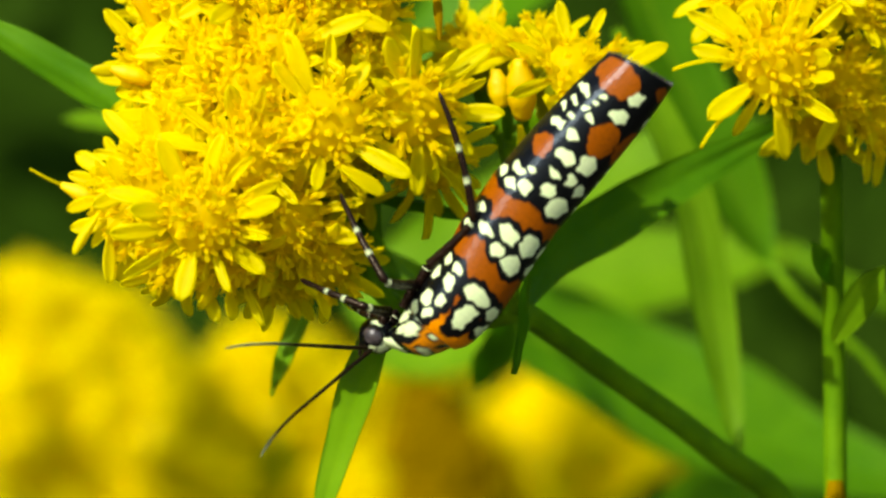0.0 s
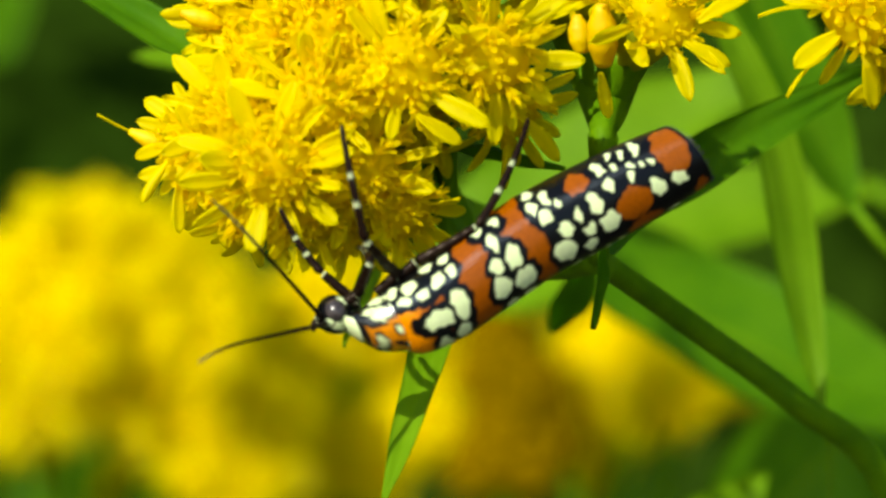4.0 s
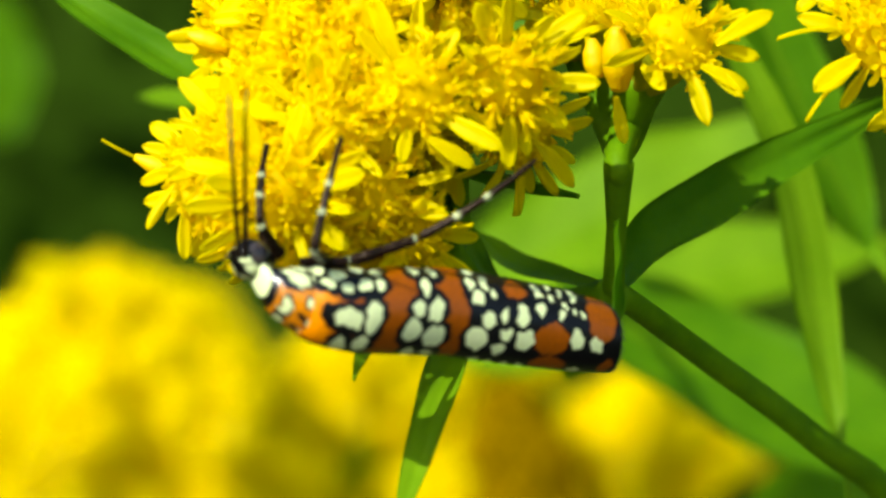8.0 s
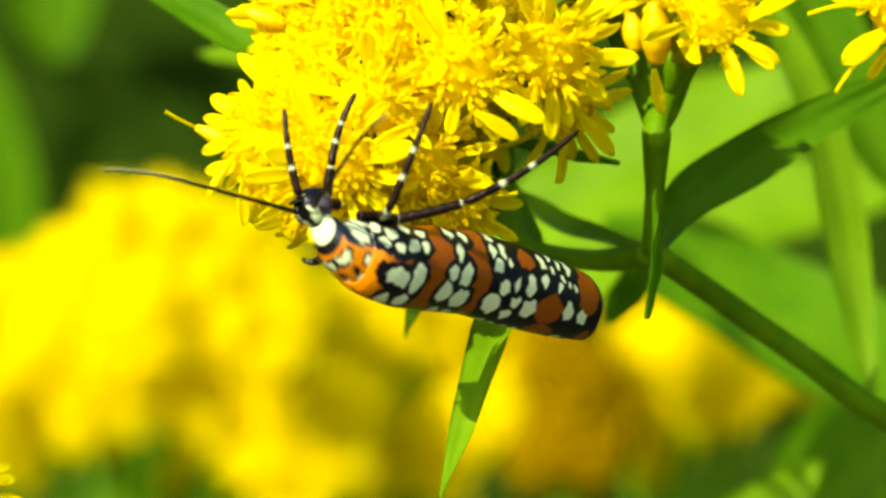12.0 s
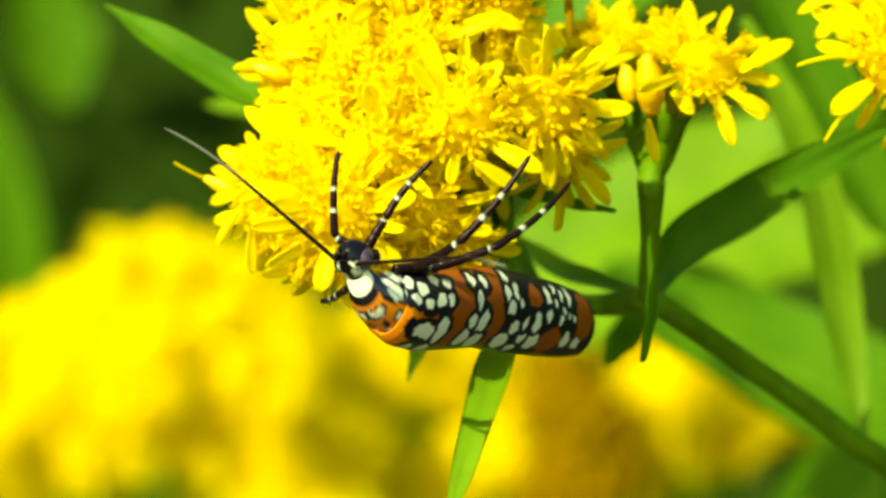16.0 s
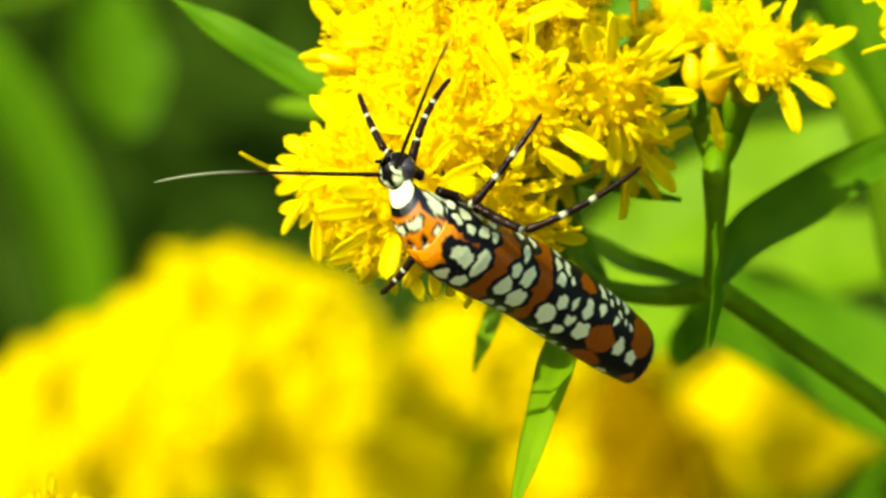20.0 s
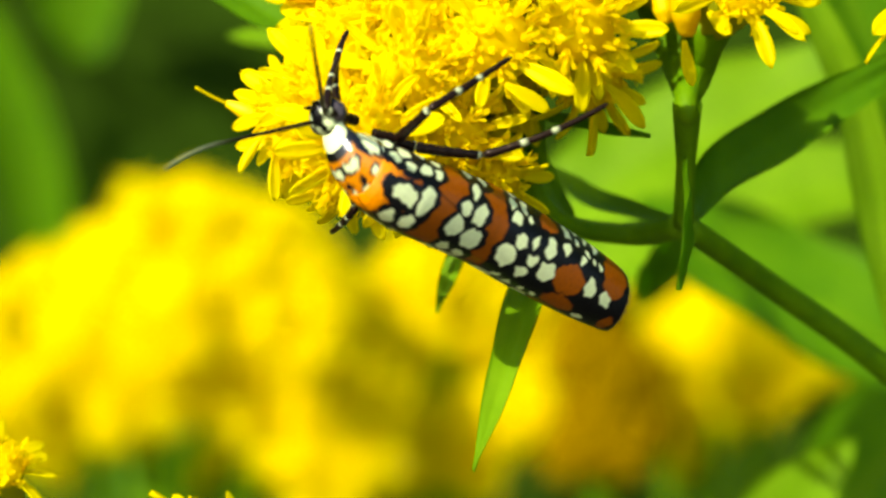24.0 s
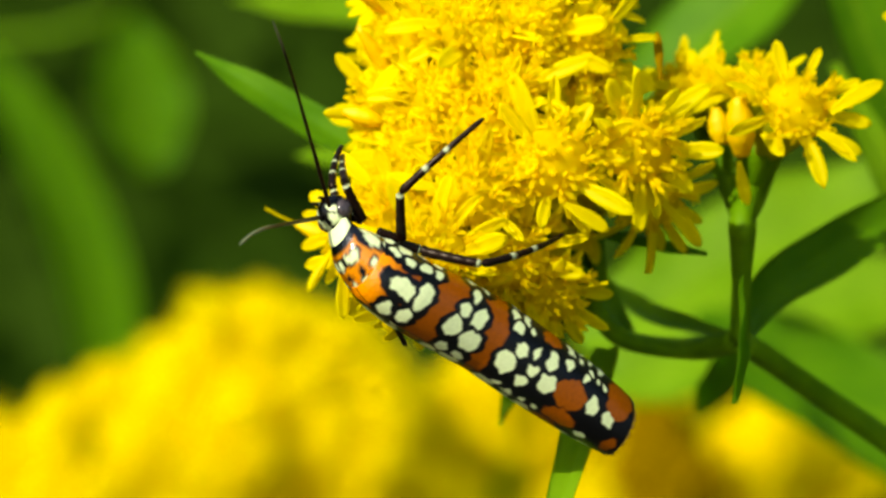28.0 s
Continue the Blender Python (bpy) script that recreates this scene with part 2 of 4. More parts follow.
# ---- goldenrod ----
def petal_mesh(name, length, wide, droop, material=None, cup=0.16):
    """One ray: a narrow tongue with two grooves, widest past its middle, with a round tip; thin but with two faces."""
    n, verts, faces = 11, [], []
    for layer in (0, 1):
        for i in range(n):
            t = i / (n - 1)
            half = wide * 0.5 * (0.34 + 0.66 * math.sin(math.pi * 0.5 * min(1.0, t / 0.62)) ** 1.3) * math.sqrt(max(0.015, 1 - max(0.0, (t - 0.60) / 0.405) ** 2.2))
            for e in (-1, -0.5, 0, 0.5, 1):
                z = droop * t * t * length + wide * (cup * e * e - 0.045 * math.cos(e * math.pi * 2)) - layer * 0.00005
                verts.append((length * t, half * e, z))
    row, size = 5, n * 5
    for i in range(n - 1):
        for j in range(4):
            a = i * row + j
            faces += [(a, a + row, a + row + 1, a + 1), (size + a, size + a + 1, size + a + row + 1, size + a + row)]
        for j, turn in ((0, 1), (4, 0)):
            a = i * row + j
            q = (a, a + row, size + a + row, size + a)
            faces.append(q if not turn else q[::-1])
    a = (n - 1) * row
    for j in range(4):
        faces.append((a + j, a + j + 1, size + a + j + 1, size + a + j)[::-1])
    return mesh_of(name, verts, faces, material or PETAL)


def floret_mesh(name, spread, tall):
    """A disc floret: a slim tube that opens in five narrow curling lobes round a thin stub of stamens."""
    verts, faces = [], []
    for r, z in ((0.00010, 0.0), (0.00013, tall * 0.55), (0.00017, tall * 0.75)):
        for j in range(10):
            a = 2 * math.pi * j / 10
            verts.append((r * math.cos(a), r * math.sin(a), z))
    for i in range(2):
        for j in range(10):
            faces.append((i * 10 + j, i * 10 + (j + 1) % 10, i * 10 + 10 + (j + 1) % 10, i * 10 + 10 + j))
    for k in range(5):
        a = 2 * math.pi * (2 * k + 1) / 10
        at0 = len(verts)
        for r, z, half in ((spread * 0.5, tall * 0.95, 0.00009), (spread * 0.85, tall * 1.12, 0.00009), (spread * 1.1, tall * 1.16, 0.00003)):
            for e in (-half, half):
                verts.append((r * math.cos(a) - e * math.sin(a), r * math.sin(a) + e * math.cos(a), z))
        b0, b1, b2 = 20 + 2 * k, 20 + (2 * k + 1) % 10, 20 + (2 * k + 2) % 10
        faces += [(b0, b1, at0), (b1, at0 + 1, at0), (b1, b2, at0 + 1), (at0, at0 + 1, at0 + 3, at0 + 2), (at0 + 2, at0 + 3, at0 + 5, at0 + 4)]
    at0 = len(verts)
    for r, z in ((0.00007, tall * 0.5), (0.00008, tall * 1.1), (0.00003, tall * 1.3)):
        for j in range(5):
            a = 2 * math.pi * j / 5
            verts.append((r * math.cos(a), r * math.sin(a), z))
    for i in range(2):
        for j in range(5):
            faces.append((at0 + i * 5 + j, at0 + i * 5 + (j + 1) % 5, at0 + i * 5 + 5 + (j + 1) % 5, at0 + i * 5 + 5 + j))
    faces.append(tuple(range(at0 + 10, at0 + 15)))
    return mesh_of(name, verts, faces, DISC)


def closed_floret(name, r, tall):
    """A disc floret still shut: a slim club with five shallow ribs."""
    verts, faces = [], []
    rings = ((0.5, 0.0), (0.7, 0.4), (1.0, 0.65), (0.66, 0.88), (0.12, 1.06))
    for k, z in rings:
        for j in range(10):
            a = 2 * math.pi * j / 10
            rr = r * k * (1 + 0.10 * (-1) ** j)
            verts.append((rr * math.cos(a), rr * math.sin(a), z * tall))
    for i in range(len(rings) - 1):
        for j in range(10):
            faces.append((i * 10 + j, i * 10 + (j + 1) % 10, i * 10 + 10 + (j + 1) % 10, i * 10 + 10 + j))
    faces.append(tuple(range(40, 50)))
    return mesh_of(name, verts, faces, DISC)


def disc_mesh(name):
    """The low dome on which the disc florets stand."""
    verts, faces = [], []
    for i, (r, z) in enumerate(((0.0009, -0.0003), (0.00108, 0.0), (0.00098, 0.0004), (0.0006, 0.00072), (0.0001, 0.00085))):
        for j in range(20):
            a = 2 * math.pi * j / 20
            k = 1 + 0.07 * math.sin(a * 5 + i * 1.9)
            verts.append((r * k * math.cos(a), r * k * math.sin(a), z))
    for i in range(4):
        for j in range(20):
            faces.append((i * 20 + j, i * 20 + (j + 1) % 20, i * 20 + 20 + (j + 1) % 20, i * 20 + 20 + j))
    faces.append(tuple(range(80, 100)))
    return mesh_of(name, verts, faces, DISC)


def cup_mesh(name):
    """The green cup of overlapping bracts under a flower head."""
    verts, faces = [], []
    profile = ((0.00025, -0.0036), (0.00055, -0.0031), (0.00078, -0.0020), (0.00085, -0.0008), (0.00095, 0.0), (0.0006, 0.0001))
    for i, (r, z) in enumerate(profile):
        for j in range(16):
            a = 2 * math.pi * j / 16
            rr = r * (1 + 0.09 * math.cos(a * 8 + i * math.pi))
            verts.append((rr * math.cos(a), rr * math.sin(a), z))
    for i in range(len(profile) - 1):
        for j in range(16):
            faces.append((i * 16 + j, i * 16 + (j + 1) % 16, i * 16 + 16 + (j + 1) % 16, i * 16 + 16 + j))
    faces.append(tuple(range(15, -1, -1)))
    faces.append(tuple(range((len(profile) - 1) * 16, len(profile) * 16)))
    return mesh_of(name, verts, faces, BRACT)


PETALS = [petal_mesh("ray_petal", 0.0020, 0.00064, -0.16), petal_mesh("ray_petal", 0.0019, 0.00060, 0.08), petal_mesh("ray_petal", 0.0021, 0.00062, -0.30),
          petal_mesh("ray_petal", 0.0018, 0.00068, -0.02), petal_mesh("ray_petal", 0.0020, 0.00046, -0.08, cup=0.5)]
FLORETS = [floret_mesh("disc_floret", 0.00040, 0.0008), floret_mesh("disc_floret", 0.00034, 0.0007), floret_mesh("disc_floret", 0.00030, 0.0010)]
CLOSED = [closed_floret("disc_floret", 0.00013, 0.0010), closed_floret("disc_floret", 0.00015, 0.0008)]
DOME = disc_mesh("disc")
CUP = cup_mesh("flower_head")


def flower_head(plant, place, way, rng, size=1.0, rays=9, discs=20, spread=72, droop=0.0):
    """One flower head on its plant: cup, a ring of spreading rays, a mound of disc florets, some open and some shut."""
    base = plant.matrix_basis.translation
    head = attach("flower_head", CUP, plant, facing(Vector(place) - base, way, rng.uniform(0, 6.28), size))
    for k in range(rays):
        a = 2 * math.pi * (k + rng.uniform(-0.34, 0.34)) / rays
        lean = radians(90 - spread + rng.uniform(-24, 20) - droop + (rng.uniform(15, 45) if rng.random() < 0.18 else 0))
        m = Matrix.Rotation(a, 4, "Z") @ Matrix.Translation((rng.uniform(0.00082, 0.00098), 0, rng.uniform(-0.0002, 0.0003))) @ Matrix.Rotation(-lean, 4, "Y")
        m = m @ Matrix.Rotation(rng.uniform(-0.55, 0.55), 4, "X") @ Matrix.Rotation(rng.uniform(-0.2, 0.2), 4, "Z") @ Matrix.Scale(rng.uniform(0.68, 0.98), 4)
        attach("ray_petal", rng.choice(PETALS), head, m)
    attach("disc", DOME, head)
    for k in range(discs):
        q = math.sqrt((k + 0.3) / discs)
        r, tilt = 0.00092 * q, q * 0.85 + rng.uniform(-0.12, 0.12)
        m = Matrix.Rotation(k * 2.4 + rng.uniform(-0.15, 0.15), 4, "Z") @ Matrix.Translation((r, 0, 0.00025 - 0.00055 * q * q)) @ Matrix.Rotation(tilt, 4, "Y")
        attach("disc_floret", rng.choice(FLORETS if rng.random() < 0.8 + 0.3 * (q - 0.6) else CLOSED), head, m @ Matrix.Rotation(rng.uniform(0, 1.2), 4, "Z") @ Matrix.Scale(rng.uniform(0.85, 1.15), 4))
    return head


def stalk(plant, points, radii, name="stem", material=None):
    base = plant.matrix_basis.translation
    return attach(name, tube(name, [Vector(p) - base for p in points], radii, material or STEM, ridges=0.04), plant)


def rooted(plant, u, v, w, r):
    """The lower stem, from a point below the flowers straight down into the ground."""
    base = plant.matrix_basis.translation
    top = grid(u, v, w)
    attach("stem", tube("stem", [top - base, Vector((top.x, top.y + 0.02, -0.02)) - base], [r, r * 1.6], STEM, steps=8), plant)


def leaf(plant, points, wide, material, label="", **more):
    base = plant.matrix_basis.translation
    return attach("leaf", blade("leaf", [Vector(p) - base for p in points], wide, material, **more), plant, label=label)


def main_goldenrod():
    rng = random.Random(11)
    plant = thing("goldenrod_plant", grid(1240, 2400, 8), "goldenrod in full bloom with dense yellow flower heads and narrow leaves", "flower")
    # flower heads of the big cluster: place, size, and the way each faces
    top_heads = ((690, -125, 2, 1.05, (-0.5, -0.7, 0.6)), (800, -135, 0, 1.1, (-0.1, -0.8, 0.6)), (905, -125, 0, 1.1, (0.2, -0.8, 0.6)), (990, -110, 3, 1.0, (0.6, -0.6, 0.6)),
                 (690, -28, 0, 1.1, (-0.6, -0.8, 0.3)), (792, -50, -2, 1.15, (-0.1, -0.9, 0.4)), (895, -38, -2, 1.15, (0.15, -0.95, 0.3)), (994, -18, -1, 1.2, (0.45, -0.85, 0.25)),
                 (640, 92, 0, 1.1, (-0.75, -0.65, 0.2)), (742, 72, -2, 1.15, (-0.2, -0.85, 0.45)), (850, 60, -3, 1.15, (0.0, -0.95, 0.3)), (985, 85, -1, 1.0, (0.4, -0.8, 0.4)))
    low_heads = ((800, 130, -3, 1.2, (-0.1, -0.95, 0.25)), (935, 190, -4, 1.22, (0.12, -0.98, 0.05)), (1082, 165, -3, 1.2, (0.35, -0.92, -0.05)), (1110, 255, 1, 1.0, (0.5, -0.7, -0.4)),
                 (690, 178, -2, 1.1, (-0.6, -0.8, 0.05)), (790, 248, -4, 1.12, (-0.1, -0.95, 0.1)), (588, 296, -1, 0.98, (-0.75, -0.65, 0.1)), (655, 282, -3, 1.08, (-0.35, -0.9, 0.1)),
                 (720, 355, -5, 1.2, (-0.12, -0.98, -0.05)), (622, 362, -2, 1.0, (-0.5, -0.8, -0.3)), (868, 358, -3, 1.1, (0.25, -0.95, -0.05)), (865, 285, -2, 1.0, (0.1, -0.95, 0.1)),
                 (775, 425, -3, 0.98, (0.0, -0.85, -0.45)), (690, 430, -2, 0.95, (-0.2, -0.75, -0.6)), (935, 425, -2, 0.92, (0.45, -0.85, -0.25)), (850, 445, -1, 0.9, (0.1, -0.75, -0.6)))
    # more heads fill the cluster's depth
    filling = []
    while len(filling) < 18:
        u, v = rng.uniform(660, 1030), rng.uniform(-120, 400)
        inside = ((u - 820) / 200) ** 2 + ((v - 130) / 270) ** 2 < 1
        if inside and all(abs(u - a) + abs(v - b) > 80 for a, b, *_ in filling):
            filling.append((u, v, rng.uniform(3.0, 5.5), rng.uniform(0.95, 1.15), ((u - 820) / 300, -0.8, 0.4)))
    hub = grid(1010, 420, 7)
    for u, v, w, size, way in (*top_heads, *low_heads, *filling):
        way = (Vector(way).normalized() + Vector((rng.uniform(-0.1, 0.1), 0, rng.uniform(-0.1, 0.1)))).normalized()
        place = grid(u, v, w)
        flower_head(plant, place, way, rng, size, rng.choice((11, 12, 12, 13)), 20, 70, rng.uniform(-6, 12))
        low = place - way * 0.0036 * size
        stalk(plant, [low, low * 0.6 + hub * 0.4 + Vector((0, 0.002, -0.001)), hub], [0.00022, 0.0003, 0.0004], "flower_stalk")
    # the smaller cluster beside it
    fork, node = grid(1268, 296, 2), grid(1262, 505, 5)
    for u, v, w, size, way, rays in ((1362, 98, 0, 1.15, (0.25, -0.88, 0.35), 9), (1300, 60, 3, 0.95, (-0.1, -0.6, 0.9), 7), (1205, 62, 5, 0.95, (-0.5, -0.6, 0.7), 7), (1160, 58, 7, 0.85, (-0.6, -0.4, 0.7), 7)):
        place = grid(u, v, w)
        flower_head(plant, place, way, rng, size, rays + 1, 18, 74, 0)
        low = place - Vector(way).normalized() * 0.0036 * size
        stalk(plant, [low + Vector(way).normalized() * 0.001, low * 0.5 + fork * 0.5 + Vector((0, 0.001, 0)), fork, fork * 0.8 + node * 0.2], [0.0008, 0.0006, 0.00042, 0.0003], "flower_stalk")
    # single rays that stand out from their heads
    for a, b, kind, size in (((1425, 105, -1), (1505, 45, -1), 2, 1.0), ((1400, 140, -1), (1478, 170, -1), 0, 0.95), ((1305, 140, 0), (1345, 180, -1), 3, 0.7), ((1262, 190, 0), (1274, 268, 0), 1, 0.9),
                             ((1128, 265, -1), (1196, 325, -1), 2, 1.0), ((955, 265, -5), (1030, 305, -5), 0, 1.0), ((545, 345, -2), (502, 412, -2), 4, 0.85), ((560, 385, -2), (560, 465, -2), 1, 0.9), ((600, 100, -1), (528, 104, -1), 1, 0.9)):
        way = grid(*b) - grid(*a)
        attach("ray_petal", PETALS[kind], plant, Matrix.Translation(grid(*a) - plant.matrix_basis.translation) @ way.to_track_quat("X", "Z").to_matrix().to_4x4() @ Matrix.Rotation(1.2, 4, "X") @ Matrix.Scale(way.length / (0.0019 * size) * size, 4))
    # half-open buds
    for a, b, r in (((655, 50, 0), (590, -50, -1), 0.0003), ((630, 118, -1), (562, 98, -1), 0.00034), ((640, -75, 1), (583, -125, 0), 0.00028), ((1268, 178, 1), (1262, 78, 0), 0.00056), ((1232, 160, 2), (1222, 95, 2), 0.00042), ((575, 338, 1), (478, 297, 1), 0.00036)):
        attach("flower_bud", tube("flower_bud", [grid(*a) - plant.matrix_basis.translation, (grid(*a) + grid(*b)) / 2 - plant.matrix_basis.translation, grid(*b) - plant.matrix_basis.translation],
                                  [r * 0.55, r, r * 0.95, r * 0.35], BUD), plant, label="closed orange-yellow flower bud")
    way = grid(423, 276, 1) - grid(484, 300, 1)
    attach("ray_petal", PETALS[1], plant, Matrix.Translation(grid(486, 300, 1) - plant.matrix_basis.translation) @ way.to_track_quat("X", "Z").to_matrix().to_4x4() @ Matrix.Scale(0.75, 4))
    # one withered ray stands up between the clusters
    way = grid(1118, -60, 0) - grid(1125, 45, 0)
    attach("ray_petal", petal_mesh("ray_petal", 0.0018, 0.00034, 0.15, BROWN), plant, Matrix.Translation(grid(1125, 45, 0) - plant.matrix_basis.translation) @ way.to_track_quat("X", "Y").to_matrix().to_4x4(), "withered brown ray")
    # stems
    stalk(plant, [fork, grid(1266, 400, 3.5), node], [0.00055, 0.00036, 0.0004])
    stalk(plant, [hub, grid(1010, 455, 6), grid(1060, 505, 7), grid(1180, 522, 8), node], [0.0003, 0.00035, 0.0004, 0.0005])
    stalk(plant, [node, grid(1420, 615, 11), grid(1600, 745, 14), grid(1760, 900, 17), grid(1900, 1400, 18), grid(1960, 2600, 18)], [0.00045, 0.0005, 0.0006, 0.0008])
    rooted(plant, 1960, 2600, 18, 0.0008)
    # leaves
    for points, wide in ((((820, -60, 70), (650, -70, 70), (500, -78, 70), (365, -95, 70)), 0.0024), (((600, 190, 45), (540, 185, 45), (478, 180, 45)), 0.0012)):
        leaf(plant, [grid(*p) for p in points], wide, PALE, normal=(0, -0.8, 0.7))
        stalk(plant, [grid(*points[0]), grid(900, 200, 30), hub], [0.0003, 0.0003, 0.0004])
    leaf(plant, [grid(1268, 395, 0), grid(1270, 500, -2), grid(1256, 618, -3)], 0.0012, LEAF, normal=(0.72, -0.55, -0.42), fold=0.1)
    leaf(plant, [node, grid(1110, 462, 15), grid(1035, 405, 18)], 0.0010, PALE, normal=(-0.2, -0.8, 0.6), fold=0.3)
    leaf(plant, [grid(1075, 505, 7), grid(1040, 450, 12), grid(1010, 360, 14)], 0.0008, PALE, normal=(-0.3, -0.8, 0.6))
    leaf(plant, [grid(985, 312, 4), grid(1090, 325, 3), grid(1205, 356, 3)], 0.0009, LEAF, normal=(0, -0.5, -1), fold=0.4)
    leaf(plant, [node, grid(1315, 420, 9), grid(1425, 350, 11), grid(1560, 270, 13), grid(1800, 150, 16)], 0.0021, LEAF, normal=(0.2, -0.9, 0.2), wavy=0.1)
    leaf(plant, [grid(650, 232, 5), grid(560, 155, 7), grid(420, 70, 8), grid(302, -6, 9)], 0.0017, LEAF, normal=(0.55, -0.8, 0.2))
    leaf(plant, [grid(1030, 520, 6), grid(990, 640, 0), grid(948, 780, -4), grid(902, 925, -7)], 0.0015, PALE, normal=(-0.3, -0.8, 0.6), shape=0.65)
    leaf(plant, [grid(925, 430, 9), grid(876, 555, 9), grid(838, 655, 8)], 0.0009, PALE, normal=(-0.4, -0.8, 0.4))
    leaf(plant, [grid(960, 440, 6), grid(880, 470, 6), grid(800, 462, 7)], 0.0013, LEAF, normal=(0, -0.6, -1))
    leaf(plant, [grid(1250, 520, 30), grid(1222, 580, 34), grid(1190, 640, 36)], 0.0018, LEAF, normal=(0, -0.5, -1))


def side_goldenrod():
    rng = random.Random(23)
    plant = thing("goldenrod_plant", grid(1830, 2400, 6), "goldenrod stem with a smaller cluster of yellow flower heads", "flower")
    top = grid(1800, 230, 5)
    for u, v, w, size, way in ((1702, 84, 0, 1.3, (0.0, -1, 0.1)), (1648, -55, 2, 1.1, (-0.6, -0.8, 0.3)), (1745, -60, 1, 1.15, (0, -0.95, 0.4)), (1672, -150, 3, 1.05, (-0.4, -0.7, 0.6)),
                               (1825, 110, 2, 1.1, (0.5, -0.9, -0.1)), (1845, -30, 2, 1.1, (0.5, -0.8, 0.4)), (1780, 170, 3, 0.95, (0.2, -0.8, -0.6)), (1890, 175, 3, 1.0, (0.4, -0.9, -0.2))):
        place = grid(u, v, w)
        flower_head(plant, place, way, rng, size, 12, 20, 76, 4)
        low = place - Vector(way).normalized() * 0.0036 * size
        stalk(plant, [low, low * 0.5 + top * 0.5 + Vector((0, 0.001, 0)), top], [0.0003, 0.0003, 0.0005], "flower_stalk")
    stalk(plant, [top, grid(1806, 500, 9), grid(1812, 900, 10), grid(1815, 2600, 8)], [0.0004, 0.00042, 0.00045, 0.0006])
    rooted(plant, 1815, 2600, 8, 0.0006)
    for a, b in (((1630, 78, -1), (1518, 62, -1)), ((1645, 150, -1), (1537, 216, -1))):
        way = grid(*b) - grid(*a)
        attach("ray_petal", PETALS[2], plant, Matrix.Translation(grid(*a) - plant.matrix_basis.translation) @ way.to_track_quat("X", "Z").to_matrix().to_4x4())
    stalk(plant, [grid(1811, 800, 9.6), grid(1812, 850, 9.5), grid(1812, 900, 9.6)], [0.0003, 0.00047, 0.0003], "stem_node", BROWN)
    leaf(plant, [grid(1805, 460, 9), grid(1790, 430, 7), grid(1768, 390, 6)], 0.0010, LEAF)
    leaf(plant, [grid(1808, 560, 9), grid(1860, 480, 7), grid(1895, 430, 6)], 0.0012, PALE)


def low_goldenrod():
    rng = random.Random(31)
    plant = thing("goldenrod_plant", grid(200, 2400, 8), "goldenrod spray with yellow flower heads below the others", "flower")
    top = grid(250, 1100, 8)
    for u, v, w, size, way in ((85, 925, 3, 0.95, (-0.1, -0.6, 0.9)), (20, 950, 4, 0.95, (-0.4, -0.5, 0.9)), (440, 1038, 3, 0.9, (0.2, -0.5, 1)), (525, 1050, 4, 0.85, (0.5, -0.3, 1)), (380, 1052, 4, 0.85, (0, -0.4, 1))):
        place = grid(u, v, w)
        flower_head(plant, place, way, rng, size, 12, 20, 76, 4)
        low = place - Vector(way).normalized() * 0.0036 * size
        stalk(plant, [low, low * 0.5 + top * 0.5, top], [0.0003, 0.0003, 0.0005], "flower_stalk")
    stalk(plant, [top, grid(240, 1500, 8), grid(200, 2600, 8)], [0.0005, 0.0006, 0.0008])
    rooted(plant, 200, 2600, 8, 0.0008)


